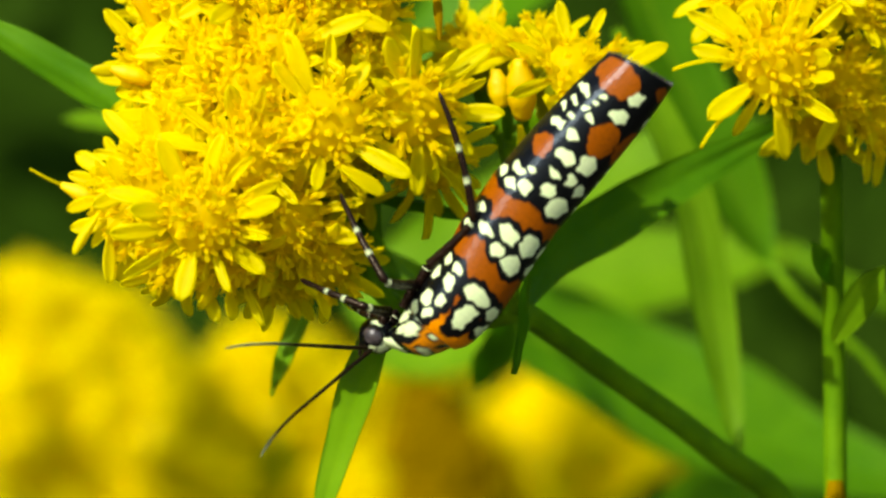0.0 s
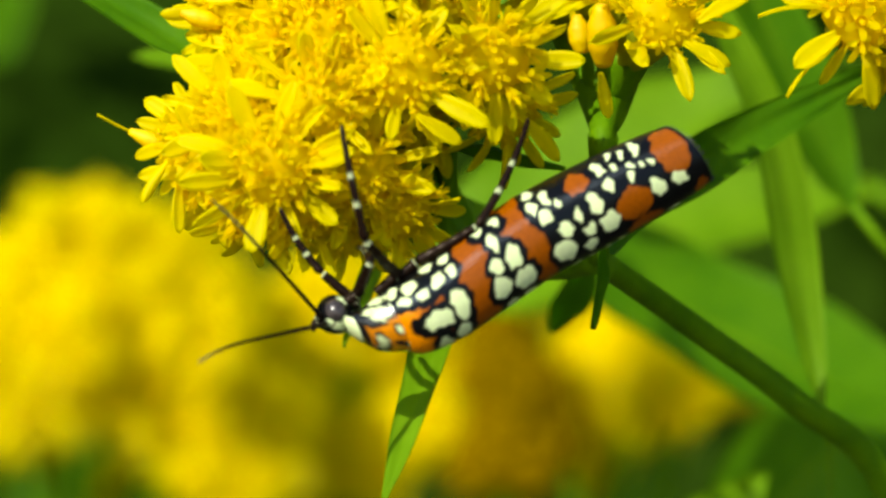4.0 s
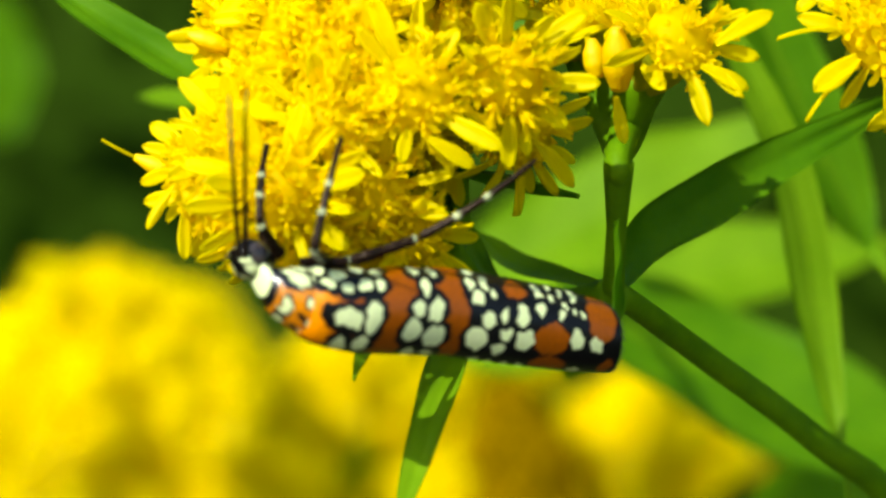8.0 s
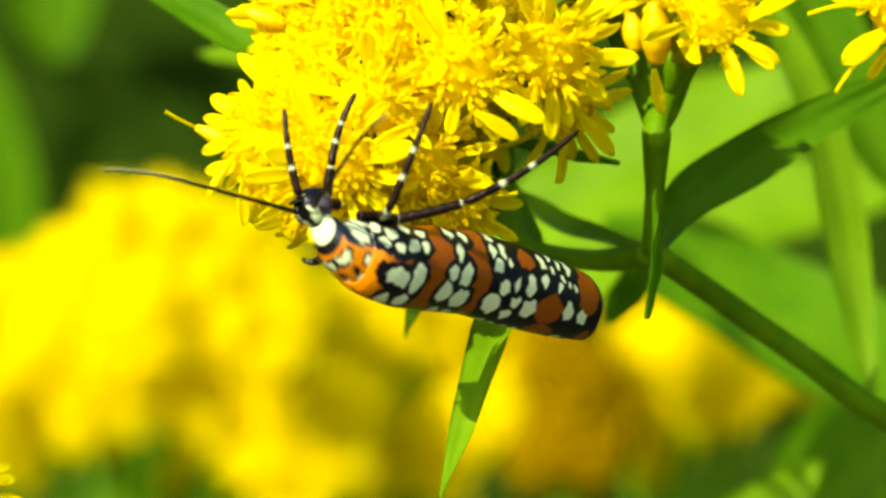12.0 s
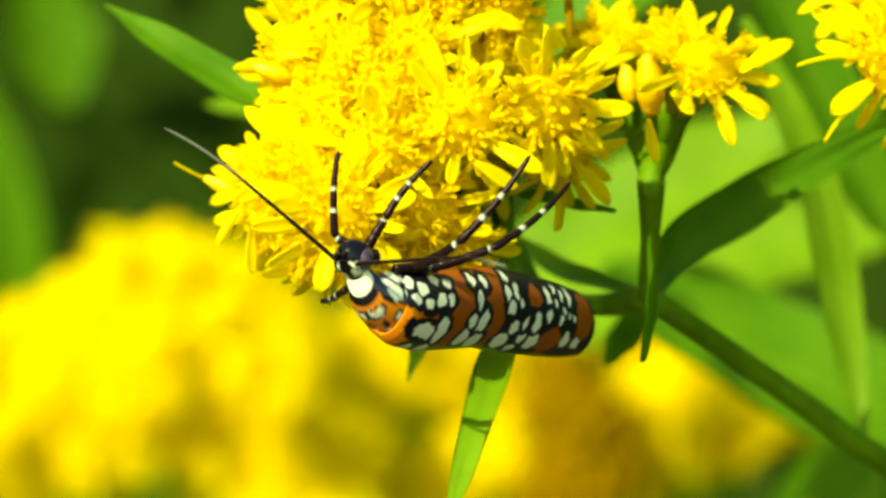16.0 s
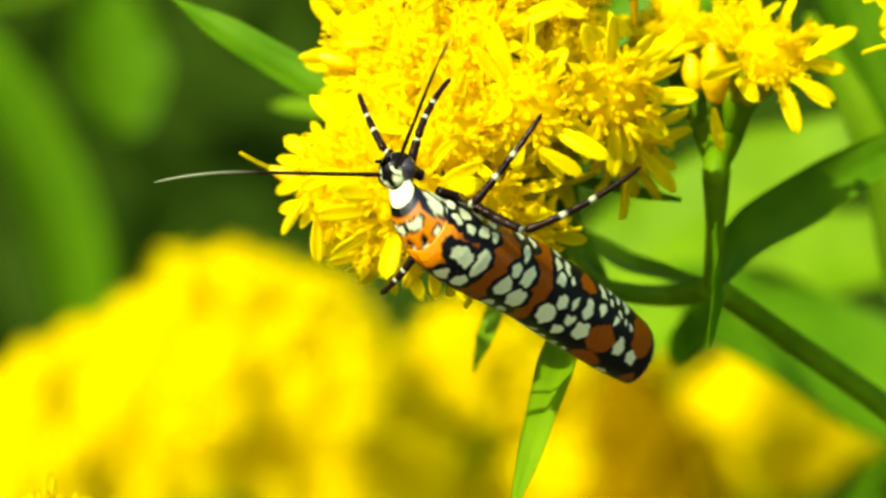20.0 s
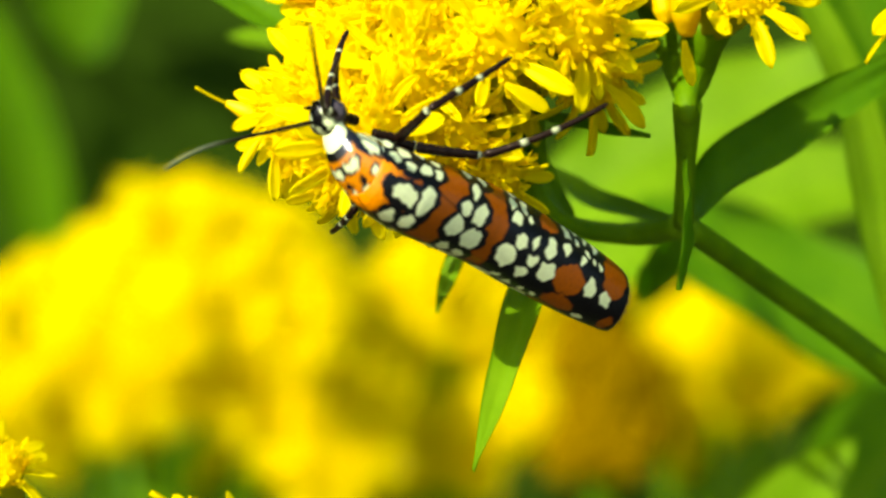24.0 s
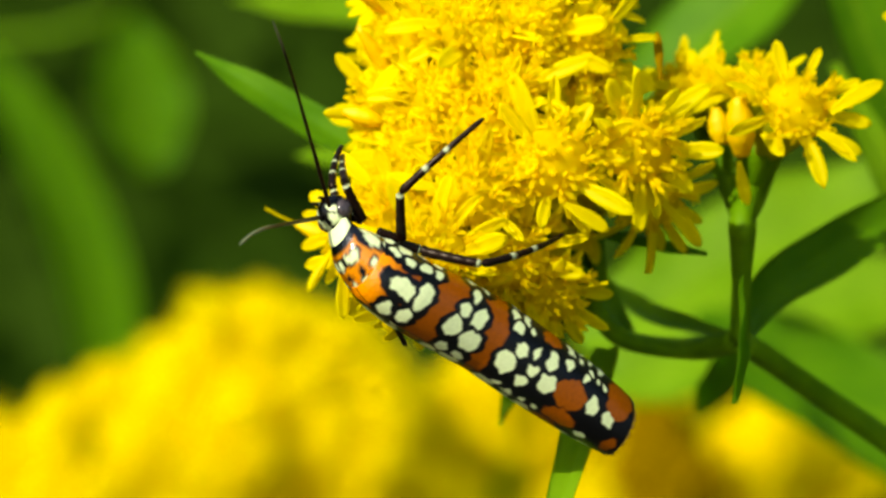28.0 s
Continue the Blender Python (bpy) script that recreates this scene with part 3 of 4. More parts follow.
def spray(label, heads, place, seed, way_down, rays=None, middles=None):
    """A farther goldenrod: an uneven plume of many flower heads on arching stalks."""
    rng = random.Random(seed)
    plant = thing("goldenrod_spray", grid(*place), label, "flower", "goldenrod behind")
    base = plant.matrix_basis.translation
    verts, faces, mats = [], [], []
    for u, v, w, r, count in heads:
        r *= (AWAY + w) / AWAY * MM / 48
        for k in range(round(count * 1.6)):
            if k % 4 == 0:
                clump = Vector((rng.gauss(0, 1), rng.gauss(0, 0.45), rng.gauss(0, 1)))
                clump *= rng.uniform(0.15, 1.1) / max(0.6, clump.length)
                arm = Vector((clump.x, 0, clump.z + 0.6)).normalized() * rng.uniform(0.0, 0.22)
            d = clump + arm * (k % 4 - 1) + Vector((rng.gauss(0, 0.06), rng.gauss(0, 0.08), rng.gauss(0, 0.06)))
            p = grid(u, v, w) - base + d * r
            m = facing(p, d * 0.3 + SUN_AT * 0.7 + Vector((0, -0.5, 0.3)), rng.uniform(0, 6), rng.uniform(0.9, 1.3))
            n0 = len(verts)
            for j in range(9):
                a = 2 * math.pi * j / 9 + rng.uniform(-0.2, 0.2)
                c, s, z = math.cos(a), math.sin(a), rng.uniform(-0.0003, 0.0011)
                at0 = len(verts)
                for x, y in ((0.0004, -0.0002), (0.0004, 0.0002), (0.0018, 0.00034), (0.0030, 0.0), (0.0018, -0.00034)):
                    verts.append(m @ Vector((x * c - y * s, x * s + y * c, z * x / 0.003)))
                faces.append(tuple(range(at0, at0 + 5)))
                mats.append(0)
            at0 = len(verts)
            for i, (rr, z) in enumerate(((0.0011, 0.0002), (0.0010, 0.0010), (0.0005, 0.0015))):
                for j in range(8):
                    a = 2 * math.pi * j / 8
                    verts.append(m @ Vector((rr * math.cos(a), rr * math.sin(a), z * (1 + 0.3 * (j % 2)))))
            for i in range(2):
                for j in range(8):
                    faces.append((at0 + i * 8 + j, at0 + i * 8 + (j + 1) % 8, at0 + i * 8 + 8 + (j + 1) % 8, at0 + i * 8 + 8 + j))
                    mats.append(k % 4 == 0)
            faces.append(tuple(range(at0 + 16, at0 + 24)))
            mats.append(k % 4 == 0)
    me = mesh_of("flower_plume", verts, faces, rays or PETAL, smooth=False)
    me.materials.append(middles or DISC)
    me.polygons.foreach_set("material_index", mats)
    attach("flower_plume", me, plant)
    for u, v, w, r, count in heads:
        attach("stem", tube("stem", [grid(u, v, w) - base, grid((u + way_down[0]) / 2, v + 300, w + 2) - base, grid(way_down[0], way_down[1], w + 4) - base], [0.0005, 0.0008, 0.0012], STEM), plant)
    rooted(plant, way_down[0], way_down[1], heads[0][2] + 4, 0.0013)


def far_leaf(name, label, points, wide, mat, normal, away=()):
    """A leaf farther back with its midrib; its width is as it looks at the flowers' distance."""
    ob = thing(name, grid(*points[0]), label, "leaf")
    far = (AWAY + points[0][2]) / AWAY
    line = [grid(*p) - grid(*points[0]) for p in points]
    attach("leaf_blade", blade("leaf_blade", line, wide * far, mat, normal=normal), ob)
    attach("midrib", tube("midrib", [p - Vector(normal).normalized() * wide * far * 0.03 for p in line], [wide * far * 0.05, wide * far * 0.04, wide * far * 0.015], PALE, sides=6), ob)
    # its stem runs on from the leaf's foot and down to the ground
    foot = points[-1] if away else points[0]
    last = (*away, foot)[0]
    low = (last[0], max(2600, foot[1] + 600), last[2])
    attach("stem", tube("stem", [grid(*p) - grid(*points[0]) for p in (foot, *away, low)], [wide * far * 0.06, wide * far * 0.08], STEM, sides=6), ob)
    rooted(ob, *low, wide * far * 0.08)


def behind():
    spray("large blurred mass of yellow goldenrod plumes", ((400, 662, 330, 168, 430), (310, 715, 328, 145, 350), (480, 760, 334, 125, 250), (560, 600, 340, 92, 84), (600, 680, 330, 105, 140), (255, 545, 330, 34, 14), (330, 500, 332, 30, 12), (415, 482, 331, 32, 14), (500, 505, 334, 30, 12), (165, 600, 332, 32, 12), (85, 640, 328, 34, 14), (20, 770, 325, 125, 90),
          (150, 850, 328, 80, 70), (602, 840, 332, 82, 56), (170, 680, 336, 85, 80), (-60, 900, 326, 130, 60), (600, 790, 332, 95, 110), (690, 850, 336, 85, 80), (640, 930, 332, 90, 70), (700, 730, 340, 60, 40)), (350, 2400, 330), 41, (380, 2600))
    spray("blurred yellow goldenrod plume on a thin stem", ((775, 650, 350, 75, 60), (825, 610, 350, 75, 60), (900, 640, 355, 90, 75), (965, 715, 355, 85, 70), (770, 790, 352, 65, 44), (750, 900, 350, 85, 60), (960, 850, 350, 85, 60), (870, 910, 350, 65, 40)), (860, 2400, 350), 43, (860, 2600))
    spray("blurred yellow goldenrod plume among green leaves", ((1330, 690, 345, 85, 60), (1265, 770, 350, 55, 30), (1420, 800, 350, 65, 36), (1300, 860, 350, 75, 40), (1480, 740, 354, 45, 20), (1150, 560, 362, 55, 24)), (1320, 2400, 345), 47, (1330, 2600))
    spray("faded brown seed plume behind the flowers", ((1105, 710, 338, 45, 45), (1140, 790, 338, 62, 80), (1125, 880, 338, 70, 90), (1170, 870, 340, 50, 50)), (1120, 2400, 338), 53, (1120, 2600), BROWN, BROWN)
    # broad leaves farther back
    far_leaf("grass_blade", "long pale green grass blade, out of focus", ((1430, 20, 30), (1555, 290, 30), (1610, 560, 30), (1650, 770, 28)), 0.0017, PALE, (0.2, -1, 0.3), ((1665, 1000, 28),))
    far_leaf("grass_blade", "blurred light green grass blade arching up", ((120, 900, 440), (140, 560, 440), (95, 330, 438), (0, 120, 436), (-120, -40, 434)), 0.0028, LEAF, (0.3, -0.9, 0.1))
    far_leaf("broad_leaf", "broad bright green leaf, out of focus", ((1180, 480, 90), (1400, 600, 90), (1700, 740, 88), (2000, 820, 86)), 0.0056, LEAF, (0, -0.7, 0.7), ((2120, 1000, 86),))
    far_leaf("broad_leaf", "broad bright green leaf, out of focus", ((980, 520, 96), (1200, 400, 96), (1420, 300, 96), (1650, 180, 96)), 0.0052, PALE, (0, -0.8, 0.7), ((2100, 400, 96),))
    far_leaf("broad_leaf", "broad green leaf lit from above, out of focus", ((1050, 150, 80), (1180, 0, 80), (1330, -140, 80), (1450, -300, 80)), 0.0042, LEAF, (-0.3, -0.8, 0.6), ((2100, 100, 80),))
    far_leaf("broad_leaf", "blurred green leaf in the shade of the flowers", ((1420, -250, 50), (1500, 0, 50), (1640, 300, 50), (1700, 420, 50)), 0.0030, LEAF, (0.3, -0.9, 0.3), ((2000, 900, 50),))
    far_leaf("broad_leaf", "pale green leaf tip, out of focus", ((1300, 1300, 60), (1420, 1050, 58), (1560, 880, 56)), 0.0034, PALE, (0, -0.9, 0.5))
    far_leaf("broad_leaf", "broad sunlit green leaf, far out of focus", ((1010, 590, 130), (1180, 525, 130), (1400, 460, 130), (1750, 400, 130)), 0.0056, PALE, (0, -0.8, 0.6), ((2150, 800, 130),))
    far_leaf("broad_leaf", "round pale green leaf, far out of focus", ((225, 215, 440), (200, 80, 440), (180, -70, 440)), 0.0036, LEAF, (0.3, -0.9, 0.1), ((-500, 300, 440),))
    far_leaf("broad_leaf", "broad green leaf low among the stems", ((1500, 1100, 120), (1640, 900, 118), (1850, 700, 116)), 0.0056, LEAF, (0.2, -0.8, 0.6))
    far_leaf("broad_leaf", "broad green leaf between two plumes", ((640, 1000, 400), (695, 800, 400), (660, 560, 400)), 0.0042, LEAF, (-0.2, -0.7, 0.6))
    far_leaf("broad_leaf", "broad green leaf below the large plume", ((290, 1080, 400), (360, 900, 400), (455, 740, 400)), 0.0050, LEAF, (-0.2, -0.7, 0.6))
    far_leaf("broad_leaf", "broad green leaf among the plumes", ((830, 1050, 400), (850, 850, 400), (865, 640, 400)), 0.0044, LEAF, (-0.2, -0.7, 0.6))


# ---- the moth: x to the head, y to its left, z to its back; millimetres along s run from the head back ----
NOSE = 6.6
BAND_ONE = ((2.87, 44, .66, .30), (3.61, 48, .33, .54), (2.74, 0, .30, .33), (3.46, 9, .28, .30), (2.67, 86, .24, .20), (3.30, 96, .26, .26), (3.82, 97, .21, .22), (2.35, 112, .3, .28), (2.02, 90, .26, .2), (1.8, 118, .22, .3), (3.2, 130, .26, .26), (3.85, 122, .2, .24))
BAND_TWO = ((5.29, 60, .26, .25), (5.92, 57, .28, .42), (5.16, 32, .34, .36), (6.02, 26, .41, .37), (5.33, -3, .26, .24), (6.06, -5, .28, .20), (5.52, 92, .19, .36), (5.9, 118, .2, .26), (5.2, 122, .22, .28))
BAND_THREE = ((7.22, 101, .21, .29), (7.76, 107, .17, .34), (7.46, 80, .25, .26), (8.06, 88, .13, .16), (7.92, 53, .30, .25), (8.50, 63, .13, .27), (7.66, 26, .42, .37), (8.58, 17, .28, .20), (8.66, 38, .28, .19), (9.16, 65, .24, .39), (9.42, 34, .40, .32), (7.3, 128, .2, .3))
BAND_EDGE = ((7.95, -9, .17, .14), (8.52, -10, .17, .14), (9.08, -10, .17, .14), (9.66, -10, .17, .14), (11.70, -6, .26, .17))
BAND_FOUR = ((9.82, 106, .19, .42), (9.87, 80, .20, .30), (10.34, 122, .13, .26), (10.30, 100, .13, .22), (10.74, 114, .12, .26), (10.80, 92, .14, .18), (10.68, 75, .14, .20), (11.18, 84, .12, .18), (11.24, 114, .16, .48), (11.50, 80, .12, .15), (11.38, 44, .29, .33), (12.20, 40, .30, .25))
PATCHES = ((8.92, 104, .42, .42), (10.42, 40, .66, .52), (12.32, 88, .62, 1.0), (10.6, 2, .7, .34), (12.85, 4, .25, .4))
SPOTS = (*BAND_ONE, *BAND_TWO, *BAND_THREE, *BAND_EDGE, *BAND_FOUR)


def spine(s):
    """How high the middle of the body lies over the head's: the moth is hunched at the thorax."""
    return float(np.interp(s, (0.0, 0.3, 0.7, 2.2, 3.6, 5.0, 7.0, 13.3), (0.25, 0.72, 1.08, 1.32, 1.24, 0.92, 0.58, 0.34)))


def pattern(points, spots, net, round_mm, soft=0.045, gap=0.065):
    """Cream cells round the spots, black in a net between and round them, for points (s, degrees from the back line)."""
    s, a = points[:, 0].copy(), np.radians(points[:, 1]) * round_mm
    s += 0.035 * np.sin(a * 7.3 + s * 2.1) + 0.03 * np.sin(a * 15.1 - s * 9.0)
    a += 0.035 * np.sin(s * 8.1 + 1.3) + 0.03 * np.sin(s * 17.0 + a * 6.0)
    first, second = np.full(len(points), 9.0), np.full(len(points), 9.0)
    for s0, deg, rs, ra in spots:
        d = (np.sqrt(((s - s0) / rs) ** 2 + ((a - np.radians(deg) * round_mm) / ra) ** 2) - 1) * min(rs, ra)
        second = np.minimum(second, np.maximum(first, d))
        first = np.minimum(first, d)
    cream = np.clip(0.5 - (first + 0.02) / soft, 0, 1) * np.clip((second - first - gap) / soft, 0, 1)
    return cream, np.clip(0.5 - (first - net) / soft, 0, 1)


def sheet(name, rows, cols, place, paint, material, closed=False):
    """A curved sheet from place(i, j) with i, j in 0..1 and its painted pattern."""
    verts, marks, faces = [], [], []
    for i in range(rows + 1):
        for j in range(cols + 1):
            p, mark = place(i / rows, j / cols)
            verts.append(Vector(p) * MM)
            marks.append(mark)
    for i in range(rows):
        for j in range(cols):
            a = i * (cols + 1) + j
            faces.append((a, a + 1, a + cols + 2, a + cols + 1))
    cream, black, bright = paint(np.array(marks))
    colours = np.zeros((len(verts), 4))
    colours[:, 0], colours[:, 1], colours[:, 2], colours[:, 3] = cream, black, bright, 1
    return mesh_of(name, verts, faces, material, colours=colours)


def wing_point(side):
    """Where a forewing's points lie, from its base to its tip and from the back line down the flank."""
    lift = 0.05 if side < 0 else 0.0

    def place(i, j):
        deg = -14 + 164 * j if side < 0 else -4 + 154 * j
        s = 1.62 + (11.63 - 0.7 * (deg / 150.0) ** 2) * i
        a = radians(deg)
        end = 1.0 - 0.10 * max(0.0, (i - 0.8) / 0.2) ** 2
        r = float(np.interp(s, (1.6, 1.9, 2.7, 5, 9, 11, 13.3), (0.98, 1.12, 1.22, 1.34, 1.33, 1.26, 1.18))) * end + lift
        return (NOSE - s, side * r * math.sin(a), spine(s) + r * 1.04 * math.cos(a) + 0.10 * max(0.0, math.cos(a)) ** 8 * end), (s, deg)

    return place


def fringe(side):
    """Short dark hair scales along the tip of a forewing."""
    rng = random.Random(71)
    place, verts, faces = wing_point(side), [], []
    for k in range(90):
        j = (k + rng.random()) / 91
        a, b = Vector(place(0.995, j)[0]), Vector(place(0.995, j + 0.012)[0])
        tip = (a + b) / 2 + Vector((-rng.uniform(0.10, 0.26), rng.uniform(-0.04, 0.04), rng.uniform(-0.04, 0.04)))
        inner = (a + b) / 2 - Vector((0, (a.y + b.y) / 2 * 0.03, 0.03))
        verts += [p * MM for p in (a, b, inner, tip)]
        n = k * 4
        faces += [(n, n + 1, n + 3), (n + 1, n + 2, n + 3), (n + 2, n, n + 3)]
    return mesh_of("wing_fringe", verts, faces, SKIN, smooth=False)


def forewing(side):
    """A forewing rolled round the body from the back line down the flank."""
    place = wing_point(side)

    def paint(marks):
        cream, black = pattern(marks, SPOTS, 0.20, 1.26, 0.045, 0.085)
        bare = pattern(marks, PATCHES, 0.0, 1.26, 0.05, -9.0)[0]
        black = np.maximum(black, np.clip((marks[:, 0] - 7.12) / 0.1, 0, 1)) * (1 - bare)
        flank = np.clip((marks[:, 1] - 72 - 7 * np.sin(marks[:, 0] * 4)) / 4, 0, 1) * np.clip((3.9 - marks[:, 0]) / 0.1, 0, 1)
        black = np.maximum(black, flank)
        rim = np.clip((marks[:, 0] - 13.08 + 0.7 * (marks[:, 1] / 150) ** 2) / 0.08, 0, 1)
        seam = np.clip(1 - np.abs(marks[:, 1] - (-14 if side < 0 else -4)) / 5, 0, 1)
        return cream * (1 - rim), np.maximum(np.maximum(black, rim), seam), np.clip((2.55 - marks[:, 0]) / 0.5, 0, 1)

    return sheet("forewing", 230, 110, place, paint, WING)


def round_body(name, s0, s1, radius, spots, material, net=0.1, sides=48, rows=40, flat=1.0, hump=True, gap=0.05, front=-9.0):
    """A closed rounded body along s with radius(i)."""
    def place(i, j):
        deg = -180 + 360 * j
        a = radians(deg)
        r = radius(i)
        return (NOSE - (s0 + (s1 - s0) * i), r * math.sin(a), (spine(s0 + (s1 - s0) * i) if hump else 0.0) + r * flat * math.cos(a)), (s0 + (s1 - s0) * i, -deg)

    def paint(marks):
        if not spots:
            return np.zeros(len(marks)), np.zeros(len(marks)), 0.0
        both = [*spots, *((s, -d, a, b) for s, d, a, b in spots if d)]
        cream, black = pattern(marks, both, net, 0.9, 0.045, gap)
        if front > 0:
            black = np.maximum(black, pattern(marks, ((1.34, 18, .17, .17), (1.34, -18, .17, .17)), 0.0, 0.9, 0.05, -9.0)[0])
            flank = np.clip((np.abs(marks[:, 1]) - 66 - 6 * np.sin(marks[:, 0] * 5)) / 4, 0, 1)
            black = np.maximum(black, flank)
        return cream, np.maximum(black, np.clip((front - marks[:, 0]) / 0.06, 0, 1)), 0.0

    return sheet(name, rows, sides, place, paint, material)


def limb(name, length, r0, r1, rings, curve=0.0, bend=0.0, pale_from=9.0):
    """A thin limb along +x with pale rings at the given parts of its length."""
    rows, sides = 40, 10
    verts, faces, colours = [], [], []
    for i in range(rows + 1):
        t = i / rows
        r = (r0 + (r1 - r0) * t) * (1 + 0.04 * math.sin(t * 31))
        r = r * math.sqrt(max(0.02, min(1.0, (1 - t) * 25, t * 25 + 0.2)))
        off = curve * length * 4 * t * (1 - t) + bend * length * max(0.0, t - 0.6) ** 2
        pale = max((max(0.0, 1 - abs(t - q) / 0.025) for q in rings), default=0.0)
        for j in range(sides):
            a = 2 * math.pi * j / sides
            verts.append((length * t * MM, r * math.cos(a) * MM, (off + r * math.sin(a)) * MM))
            colours.append((min(1, pale * 1.1 + 0.32 * min(1.0, max(0.0, (t - pale_from) * 4))), 0, 0, 1))
    for i in range(rows):
        for j in range(sides):
            faces.append((i * sides + j, i * sides + (j + 1) % sides, i * sides + sides + (j + 1) % sides, i * sides + sides + j))
    return mesh_of(name, verts, faces, LIMB, colours=colours)


def ball(name, r, material, squash=(1, 1, 1)):
    bm = bmesh.new()
    bmesh.ops.create_uvsphere(bm, u_segments=24, v_segments=16, radius=r * MM)
    bmesh.ops.scale(bm, vec=squash, verts=bm.verts)
    me = bpy.data.meshes.new(name)
    bm.to_mesh(me)
    bm.free()
    me.materials.append(material)
    me.polygons.foreach_set("use_smooth", [True] * len(me.polygons))
    return me


def aimed(start, way, rest):
    """A pose at start that turns the x axis to way by the shortest turn from rest."""
    first = Vector(rest).to_track_quat("X", "Z")
    return Matrix.Translation(start) @ (Vector(rest).rotation_difference(way) @ first).to_matrix().to_4x4()


MOVING = {}


def moth():
    body = thing("moth", grid(900, 450, -5), "orange and black webworm moth with cream-spotted folded wings", "moth")
    for side in (1, -1):
        wing = attach("forewing", forewing(side), body)
        attach("wing_fringe", fringe(side), wing)
        skin = wing.modifiers.new("thickness", "SOLIDIFY")
        skin.thickness, skin.offset = 0.00004, 0.0
    attach("abdomen", round_body("abdomen", 2.8, 12.6, lambda i: 0.04 + 0.96 * math.sin(math.pi * min(0.5, 0.1 + 0.8 * i)) * math.sqrt(max(0.0, 1 - max(0.0, (i - 0.88) / 0.12) ** 2)), (), SKIN), body, label="dark abdomen hidden under the wings")
    attach("thorax", round_body("thorax", 0.26, 3.7, lambda i: 0.02 + 1.20 * math.sin(math.pi * (0.025 + 0.575 * i)) ** 0.42 * (1 if i < 0.98 else 0.9),
                                ((0.86, 20, .17, .5), (1.64, 14, .12, .11), (1.52, 50, .12, .15), (1.15, 92, .34, .30), (1.95, 100, .40, .28), (2.75, 106, .38, .24), (1.7, 128, .3, .22), (2.5, 132, .3, .22), (1.2, 130, .3, .3), (0.9, 115, .2, .25)), THORAX, net=0.045, front=0.62), body, label="orange thorax with white spots")
    attach("neck", round_body("neck", 0.05, 0.42, lambda i: 0.42 + 0.12 * math.sin(math.pi * 0.5 * i), ((0.25, 0, .6, 1.1), (0.25, 62, .5, .7)), HEAD, net=0.02, rows=16, gap=-9.0), body, label="white scaled collar")
    head = attach("head", round_body("head", -0.68, 0.6, lambda i: 0.03 + 0.64 * math.sin(math.pi * (0.04 + 0.92 * i)) ** 0.6,
                                     ((-0.08, 24, .30, .27), (0.36, 18, .2, .28), (-0.44, 46, .2, .2), (0.12, 62, .18, .14), (0.34, 100, .24, .3)), HEAD, net=0.02, rows=24, hump=False), body, label="black head with white scale patches")
    for side in (1, -1):
        attach("compound_eye", ball("compound_eye", 0.40, EYE, (0.9, 0.75, 1)), head, Matrix.Translation(Vector((NOSE + 0.02, side * 0.46, 0.08)) * MM))
        attach("palp", limb("palp", 0.8, 0.13, 0.05, (0.3, 0.6)), head, Matrix.Translation(Vector((NOSE + 0.3, side * 0.2, -0.35)) * MM) @ Matrix.Rotation(radians(-35), 4, "Y"))
    MOVING["moth"] = body
    for key, side in (("antenna_a", 1), ("antenna_b", -1)):
        # paler outer ends: whitish scales, with the antennae's sheen put into the colour
        MOVING[key] = attach("antenna", limb("antenna", 8.0, 0.085, 0.04, (), 0.0, 0.35, 0.55 if side > 0 else 0.8), body, label="long thin dark antenna")
    for key, side, hip, thigh, shin in (("fore", -1, (5.7, -0.35, -0.15), 1.6, 3.0), ("mid", -1, (4.3, -0.85, 0.1), 2.2, 3.9), ("hind", -1, (3.5, -0.9, 0.0), 2.3, 4.6),
                                        ("fore", 1, (5.7, 0.35, -0.15), 1.6, 2.6), ("mid", 1, (4.9, 0.85, 0.3), 1.7, 1.9), ("hind", 1, (3.5, 0.7, 0.0), 2.0, 3.6)):
        leg = attach("leg", limb("leg", thigh, 0.20, 0.15, (0.96,), 0.02), body, label="black leg with white rings")
        lower = attach("shin", limb("shin", shin, 0.155, 0.085, (0.31, 0.56), 0.05), leg, Matrix.Translation((thigh * MM, 0, 0)))
        hip_at, root = Vector(hip), Vector((hip[0] + 0.9, hip[1] * 0.75, hip[2] + 0.15))
        attach("coxa", limb("coxa", (hip_at - root).length, 0.17, 0.19, (0.9,)), body, aimed(root * MM, hip_at - root, (-1, 0, 0)))
        MOVING[key, side] = leg, lower, Vector(hip), thigh, shin


def place_moth(x, z, heading, tilt, lean):
    """The moth's pose: where its middle hangs, in millimetres; heading: which way it points, degrees anticlockwise from the right;
    tilt: how far its head comes nearer; lean: how far its back turns from the viewer to its left."""
    h, t, a = radians(heading), radians(tilt), radians(lean)
    ahead = Vector((math.cos(h) * math.cos(t), -math.sin(t), math.sin(h) * math.cos(t)))
    e1 = Vector((0, -1, 0))
    e1 = (e1 - ahead * e1.dot(ahead)).normalized()
    back = e1 * math.cos(a) + e1.cross(ahead) * math.sin(a)
    turn = Matrix((ahead, back.cross(ahead), back)).transposed().to_4x4()
    return Matrix.Translation((x * MM, -6 * MM, HIGH + z * MM)) @ turn


def reach(start, goal, length, sign):
    """The way from start to goal, leaning away from (+) or to (-) the viewer so that it is as long as the limb."""
    d = goal - start
    flat = Vector((d.x, 0, d.z))
    if flat.length >= length:
        return flat.normalized()
    return Vector((flat.x, sign * math.sqrt(length ** 2 - flat.length_squared), flat.z)).normalized()


